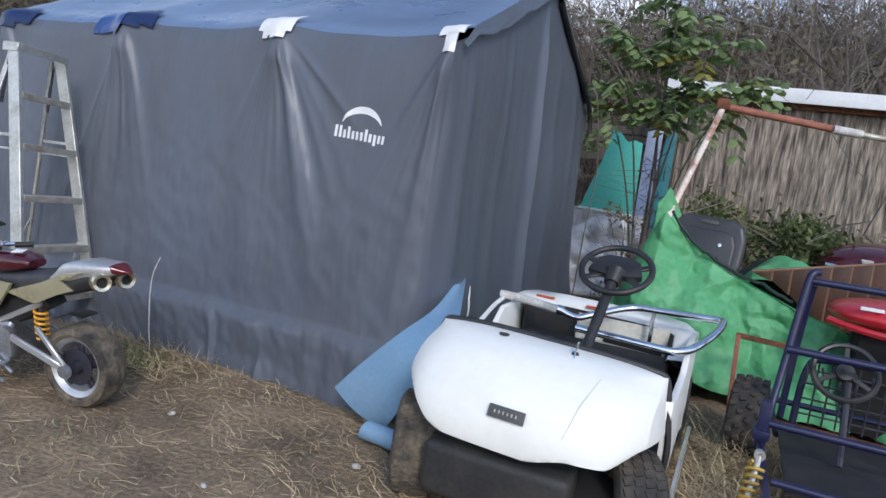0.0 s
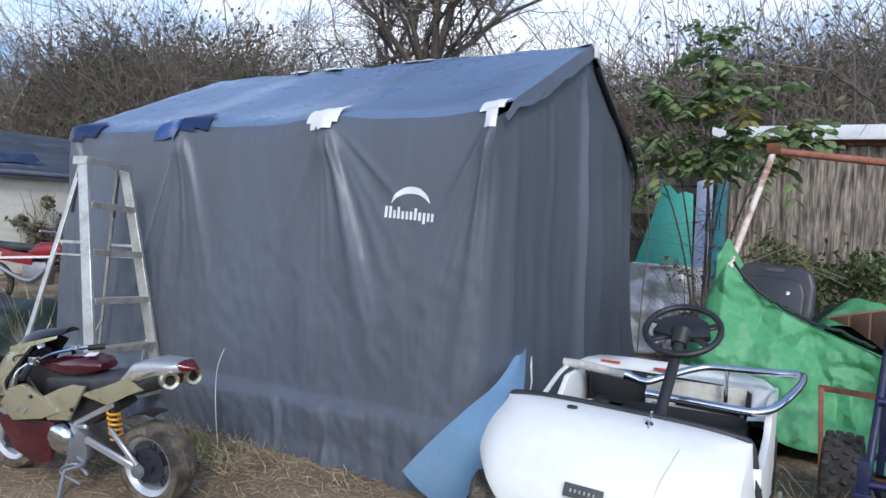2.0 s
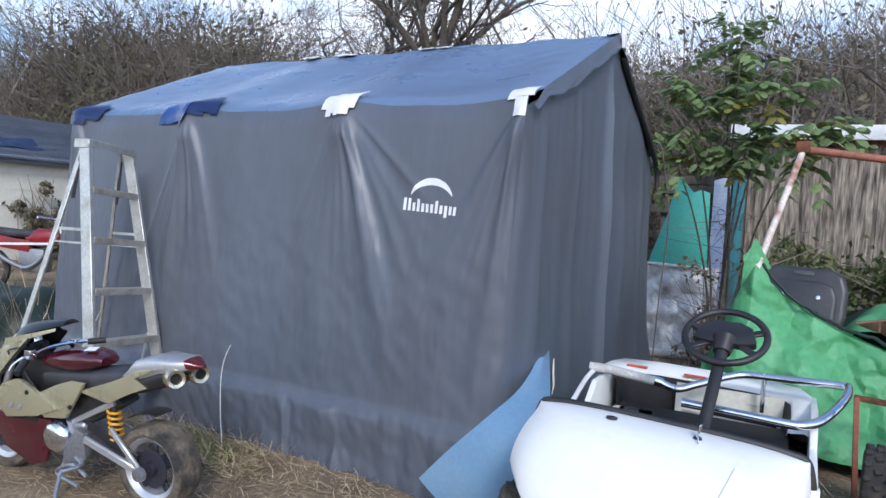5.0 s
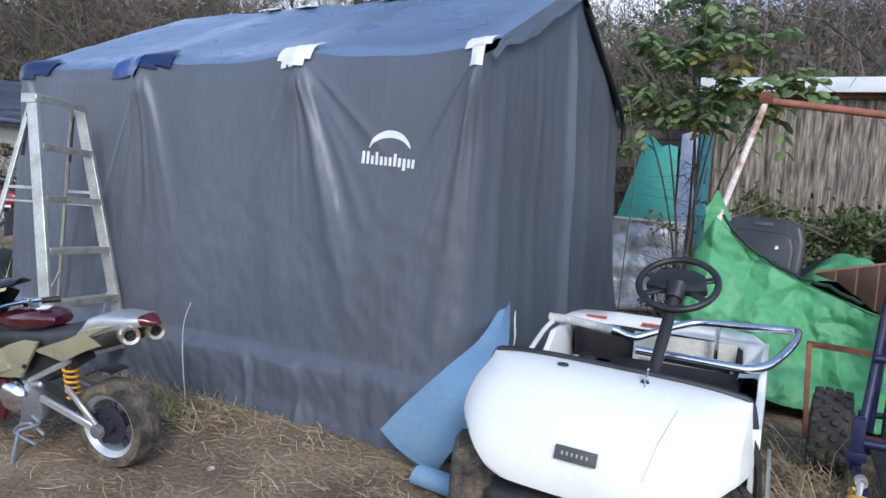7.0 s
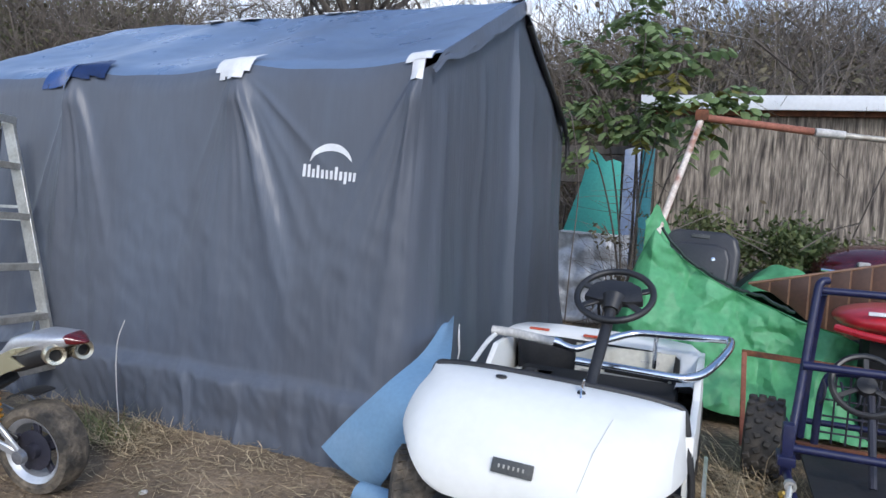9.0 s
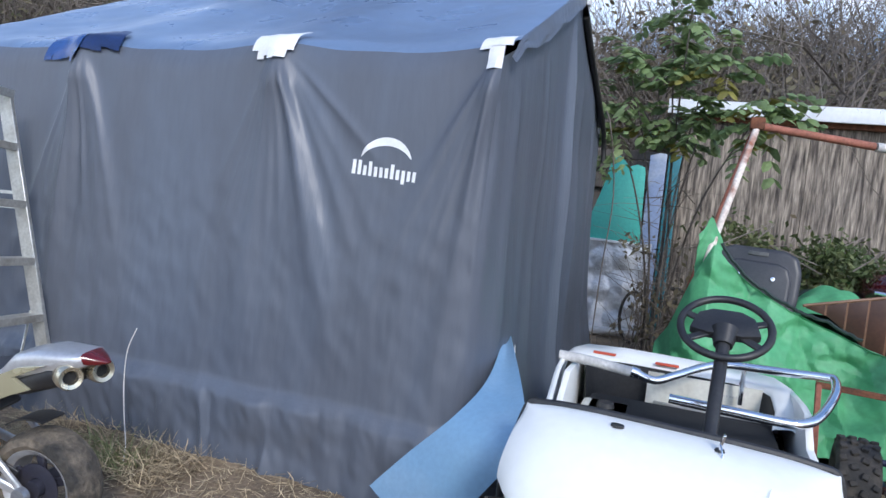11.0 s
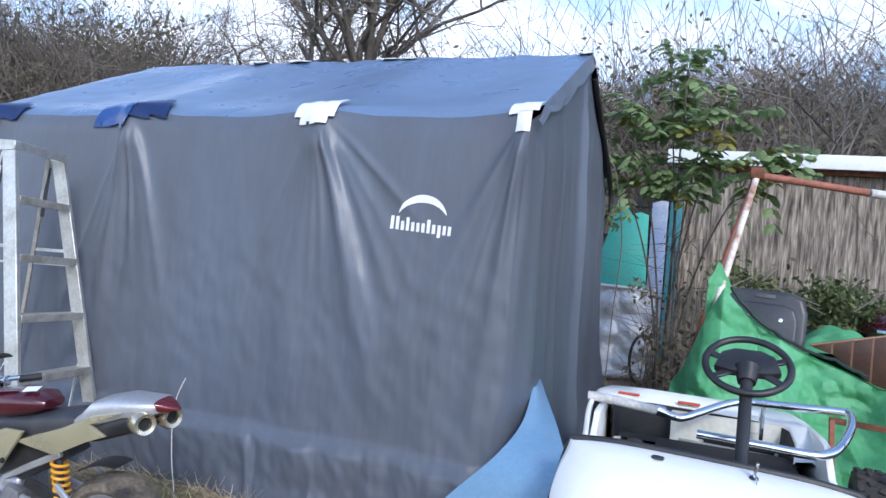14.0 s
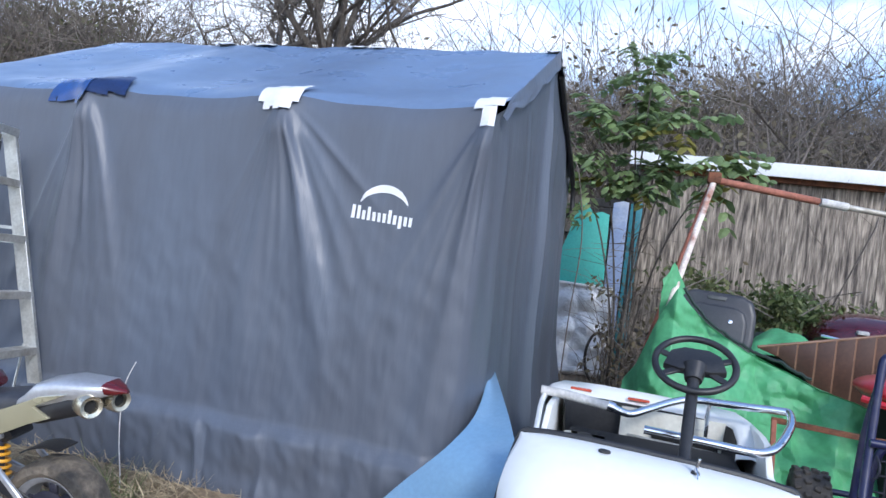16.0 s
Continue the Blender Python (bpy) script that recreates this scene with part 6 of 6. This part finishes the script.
def compound_leaf(vs, fs, base, d, length, leaflet):
    d = d.normalized()
    side = d.cross(Vector((0, 0, 1)))
    side = side.normalized() if side.length > 0.1 else Vector((1, 0, 0))
    n = 5
    for k in range(1, n + 1):
        t = k / n
        p = base + d * length * t + Vector((0, 0, -0.35 * length * t * t))
        for s in (-1, 1):
            dirn = (side * s * 0.85 + d * 0.45 + Vector((0, 0, -0.25 + srng.gauss(0, 0.12)))).normalized()
            l = leaflet * srng.uniform(0.75, 1.2) * (1 - 0.25 * abs(t - 0.55))
            w = dirn.cross(Vector((srng.gauss(0, 0.3), srng.gauss(0, 0.3), 1))).normalized() * l * 0.33
            drop = Vector((0, 0, -l * 0.16))
            i = len(vs)
            vs.extend(v[:] for v in (p, p + dirn * l * 0.35 + w, p + dirn * l * 0.75 + w * 0.8 + drop, p + dirn * l + drop * 1.6, p + dirn * l * 0.75 - w * 0.8 + drop, p + dirn * l * 0.35 - w, p + dirn * l * 0.45 - drop * 0.5))
            fs.extend(((i, i + 1, i + 6), (i + 1, i + 2, i + 6), (i + 2, i + 3, i + 6), (i + 3, i + 4, i + 6), (i + 4, i + 5, i + 6), (i + 5, i, i + 6)))


gv2, gf2, yv, yf = [], [], [], []
for k in range(120):
    p, dd = tips[srng.randrange(len(tips))]
    out = Vector((srng.gauss(0, 1), srng.gauss(-0.2, 0.8), srng.gauss(0.2, 0.35)))
    yellow = 1.9 < p.z < 2.7 and srng.random() < 0.16
    compound_leaf(*((yv, yf) if yellow else (gv2, gf2)), p, out, srng.uniform(0.20, 0.36), 0.115)
for base, dd in (((1.15, 6.65, 2.22), (1, -0.2, 0.45)), ((1.2, 6.7, 2.25), (0.9, 0, 0.05)), ((1.2, 6.7, 2.22), (0.3, -0.3, -0.9)), ((0.98, 6.9, 2.60), (0.8, 0, 0.5)), ((0.45, 7.5, 3.2), (-0.2, 0, 1)), ((0.6, 7.3, 3.1), (0.5, -0.2, 0.7))):
    compound_leaf(gv2, gf2, Vector(base), Vector(dd), 0.40, 0.125)
raw("crown", gv2, gf2, "leaf", sap, "large green compound leaves", kind="stuff")
raw("yellow_leaves", yv, yf, "leaf_yellow", sap, "yellowing leaves", kind="stuff")

# vines over the heap and along the shelter's far corner
ivy = thing("vine_mound", "green vine growing over the heap beside the shed", "vine", kind="stuff")


def mound(u, v, w):
    x, y = lerp(1.05, 3.3, u), lerp(6.5 + 0.7 * u, 8.6, v)
    return (x, y, lerp(0.5, 1.24 - 0.14 * (x - 1.1) + 0.10 * math.sin(7 * x), w ** 0.25))


mound.reach = 1.0
leafy(3, 8000, mound, 0.033, "vine", "foliage", ivy, clumps=150, squash=0.6)
vb = bmesh.new()
for k in range(26):
    p = Vector(mound(srng.random(), srng.random(), 1.0))
    tube(spline([p, p + Vector((srng.gauss(0, 0.2), srng.gauss(0, 0.2), 0.12)), p + Vector((srng.gauss(0, 0.4), srng.gauss(0, 0.3), srng.gauss(-0.05, 0.1)))], 4), 0.005, 4, bm=vb)
part("vine_stem", vb, "twigs", ivy, kind="stuff")
hang = thing("hanging_vine", "thin leafy vine hanging at the shelter's far corner", "vine", kind="stuff")
cut = region(-0.02, 0.22, 6.75, 6.95, 1.55, 2.1, False)
cut.reach = 0.35
leafy(8, 60, cut, 0.04, "leaf", "foliage", hang, clumps=10)
part("vine_stem", tube(spline([(0.10, 6.86, 0.0), (0.12, 6.9, 0.8), (0.16, 6.86, 1.5), (0.08, 6.84, 2.05), (0.02, 6.9, 2.2)], 5), 0.006, 5), "twigs", hang, kind="stuff")
weeds = thing("undergrowth", "dark leafless brush between shelter and shed", "bush", kind="stuff")
wv = bmesh.new()
for k in range(90):
    x, y = srng.uniform(0.25, 0.95), srng.uniform(7.0, 8.4)
    h = srng.uniform(0.3, 1.2)
    tube(spline([(x, y, 0), (x + srng.gauss(0, 0.10), y + srng.gauss(0, 0.1), h * 0.5), (x + srng.gauss(0, 0.25), y + srng.gauss(0, 0.2), h)], 3), 0.006, 4, r2=0.002, bm=wv)
part("stems", wv, "twigs", weeds, kind="stuff")
wd = region(0.3, 0.95, 7.0, 8.3, 0.1, 1.2, False)
leafy(14, 450, wd, 0.035, "wood_leaf", "foliage", weeds, clumps=50)
logs = thing("dark_debris", "dark weathered boards piled beside the sapling", "debris")
for k in range(6):
    part("board", box(-0.5, -0.05, 0, 0.5, 0.05, 0.03, 0.004, 1, pose(0.75 + 0.05 * k, 7.0 + 0.15 * k, 0.12 * k + 0.04, 8 * (k % 3), 3, 70 + 12 * k)), "old_wood", logs)
tyr = thing("old_bicycle_tyre", "thin black tyre leaning by the silver sheet", "tyre")
part("ring", tube([(0.34 + 0.12 * math.cos(a), 8.05 + 0.05 * math.cos(a), 0.30 + 0.26 * math.sin(a)) for a in np.linspace(0, math.tau, 33)[:-1]], 0.016, 7, closed=True), "rubber", tyr)
beam = thing("grey_fence_rail", "weathered grey rail fence behind the panels", "fence")
for k, z in enumerate((1.62, 1.86, 1.98)):
    part("rail", box(-1.4, 9.4, z, 0.5, 9.46, z + 0.10, 0.006, 1), "old_wood", beam)
for x in (-1.3, -0.4, 0.45):
    part("post", box(x, 9.47, 0, x + 0.1, 9.57, 2.1, 0.006, 1), "old_wood", beam)


# ---------------------------------------------------------------- far left: garden shed, red dirt bike, covered pile
hut = thing("garden_shed", "cream-sided garden shed with a dark shingle roof", "shed")
HX, HY, HE, HR = -11.0, 6.9, 2.06, 2.82
for k in range(13):
    z0 = 0.1 + 0.15 * k
    part("siding_board", slab([(0, z0), (0.012, z0), (0.004, z0 + 0.152), (0, z0 + 0.152)], 0, 5.0, m=Matrix.Translation((HX, HY, 0.0))), "siding", hut)
    part("siding_board", slab([(0, z0), (0.012, z0), (0.004, z0 + 0.152), (0, z0 + 0.152)], 0, 3.0, m=Matrix.Translation((HX, HY, 0.0)) @ Matrix.Rotation(radians(90), 4, "Z") @ Matrix.Scale(-1, 4, (1, 0, 0))), "siding", hut)
part("gable_infill", slab([(HX - 3.0, HE), (HX, HE), (HX - 1.5, HR)], HY + 0.01, HY + 0.05), "siding", hut)
part("corner_trim", box(HX - 0.05, HY - 0.02, 0, HX + 0.025, HY + 0.06, HE, 0.004), "siding", hut)
part("core", box(HX - 2.98, HY + 0.02, 0, HX - 0.01, HY + 4.98, HE), "siding", hut)
for s in (0, 1):
    for k in range(7):
        t0, t1 = k / 7, (k + 1) / 7 + 0.03
        xa = lambda t: HX - 1.5 + (1.72 * t if s == 0 else -1.72 * t)
        za = lambda t: HR + 0.06 - (HR - HE + 0.12) * t
        q = bmesh.new()
        vs = [q.verts.new(c) for c in ((xa(t0), HY - 0.15, za(t0)), (xa(t1), HY - 0.15, za(t1) + 0.015), (xa(t1), HY + 5.2, za(t1) + 0.015), (xa(t0), HY + 5.2, za(t0)))]
        q.faces.new(vs)
        bmesh.ops.solidify(q, geom=list(q.faces), thickness=0.02)
        part("shingle_course", q, "roof_dark", hut, smooth=False)
part("fascia", box(HX + 0.16, HY - 0.15, HE - 0.14, HX + 0.19, HY + 5.2, HE - 0.01, 0.004), "roof_dark", hut)
part("roof_tarp", grid(lambda u, v: Vector((HX - 0.5 + 0.4 * u, HY + 0.1 + 1.0 * v, HR + 0.085 - (HR - HE + 0.12) * (1.0 + 0.4 * u) / 1.72 + 0.02 * math.sin(9 * v + 4 * u))), 10, 10, 0.004), "blue_tape", hut, "patch of blue tarp on the roof")
part("window", box(HX - 1.6, HY - 0.03, 0.95, HX - 0.9, HY - 0.005, 1.6, 0.01), "shade_black", hut)
for x in ((HX + 0.25, HY + 0.9), (HX + 0.3, HY + 2.6)):
    sh = thing("dry_shrub", "dry grey-brown shrub against the cream shed", "bush", Matrix.Translation((x[0], x[1], 0.0)))
    leafy(int(x[1] * 10), 1500, region(-0.3, 0.3, -0.45, 0.45, 0.3, 1.75), 0.05, "wood_leaf", "foliage", sh, clumps=30)
    q = bmesh.new()
    for k in range(30):
        tube(spline([(srng.gauss(0, 0.08), srng.gauss(0, 0.08), 0), (srng.gauss(0, 0.15), srng.gauss(0, 0.2), 0.8), (srng.gauss(0, 0.25), srng.gauss(0, 0.35), srng.uniform(1.1, 1.75))], 3), 0.010, 4, r2=0.003, bm=q)
    part("stems", q, "twigs", sh, kind="stuff")

dirt = thing("red_dirt_bike", "red and black dirt bike parked beyond the shelter", "motorcycle", pose(-7.62, 5.85, 0.10, 0, 0, 24))
for cx in (-0.62, 0.62):
    wm = Matrix.Translation((cx, 0, 0.29))
    w = part("wheel", lathe([(0.23, -0.035), (0.26, -0.045), (0.29, -0.02), (0.29, 0.02), (0.26, 0.045), (0.23, 0.035)], 32, wm), "rubber", dirt)
    part("hub", lathe([(0.0005, 0.05), (0.05, 0.045), (0.05, -0.045), (0.0005, -0.05)], 14, wm, closed=False), "engine", w)
    for k in range(12):
        a = k / 12 * math.tau
        part("spoke", tube([(cx + 0.04 * math.cos(a), 0.02 * (-1) ** k, 0.29 + 0.04 * math.sin(a)), (cx + 0.235 * math.cos(a), 0, 0.29 + 0.235 * math.sin(a))], 0.003, 4), "aluminium", w)
part("tank", loft([(-0.08, 0.06, 0.66, 0.76, 0.7), (0.08, 0.10, 0.62, 0.86, 0.7), (0.28, 0.08, 0.66, 0.86, 0.7), (0.36, 0.04, 0.70, 0.80, 0.8)]), "dark_red", dirt)
part("seat", loft([(-0.62, 0.07, 0.78, 0.86, 0.7), (-0.3, 0.09, 0.72, 0.84, 0.6), (0.05, 0.07, 0.74, 0.82, 0.7)]), "seat_vinyl", dirt)
part("rear_fender", loft([(-0.95, 0.06, 0.80, 0.83, 0.7), (-0.6, 0.09, 0.74, 0.80, 0.6), (-0.3, 0.08, 0.66, 0.74, 0.7)]), "dark_red", dirt)
part("front_fender", loft([(0.45, 0.05, 0.64, 0.68, 0.7), (0.65, 0.07, 0.66, 0.70, 0.6), (0.95, 0.04, 0.60, 0.63, 0.7)]), "dark_red", dirt)
part("engine", box(-0.15, -0.10, 0.28, 0.2, 0.10, 0.60, 0.04), "engine", dirt)
for s in (-1, 1):
    part("fork_leg", tube([(0.62, s * 0.08, 0.29), (0.40, s * 0.08, 0.90)], 0.02, 8), "aluminium", dirt)
    part("side_panel", slab([(-0.45, 0.60), (0.0, 0.55), (0.02, 0.70), (-0.40, 0.74)], s * 0.09, s * 0.11, 0.006), "dark_red", dirt)
    part("stripe", slab([(-0.45, 0.62), (0.30, 0.66), (0.30, 0.69), (-0.45, 0.65)], s * 0.112, s * 0.116), "label_white", dirt)
part("handlebar", tube(spline([(0.30, -0.36, 1.02), (0.38, -0.15, 1.0), (0.38, 0.15, 1.0), (0.30, 0.36, 1.02)], 5), 0.012, 8), "chrome", dirt)
part("headlamp", loft([(0.42, 0.08, 0.82, 0.98, 0.8), (0.50, 0.07, 0.83, 0.96, 0.8)]), "label_white", dirt)
part("exhaust_pipe", tube(spline([(0.2, -0.11, 0.5), (0.0, -0.14, 0.35), (-0.3, -0.14, 0.45), (-0.75, -0.13, 0.72)], 6), 0.03, 10), "engine", dirt)
pile = thing("covered_pile", "low pile under a dark grey cover among dry weeds", "pile", Matrix.Translation((-5.5, 4.35, 0)))
part("cover", grid(blob(0, 0, 0.12, 0.9, 0.6, 0.42, 0.8, 0.25), 40, 20), "dark_tarp", pile)
litter("straw", 200, (-5.2, -4.3, 3.9, 4.5), (0.15, 0.4), 0.003, "straw", "dry weed stalks by the pile", lift=0.02, tilt=1.2)
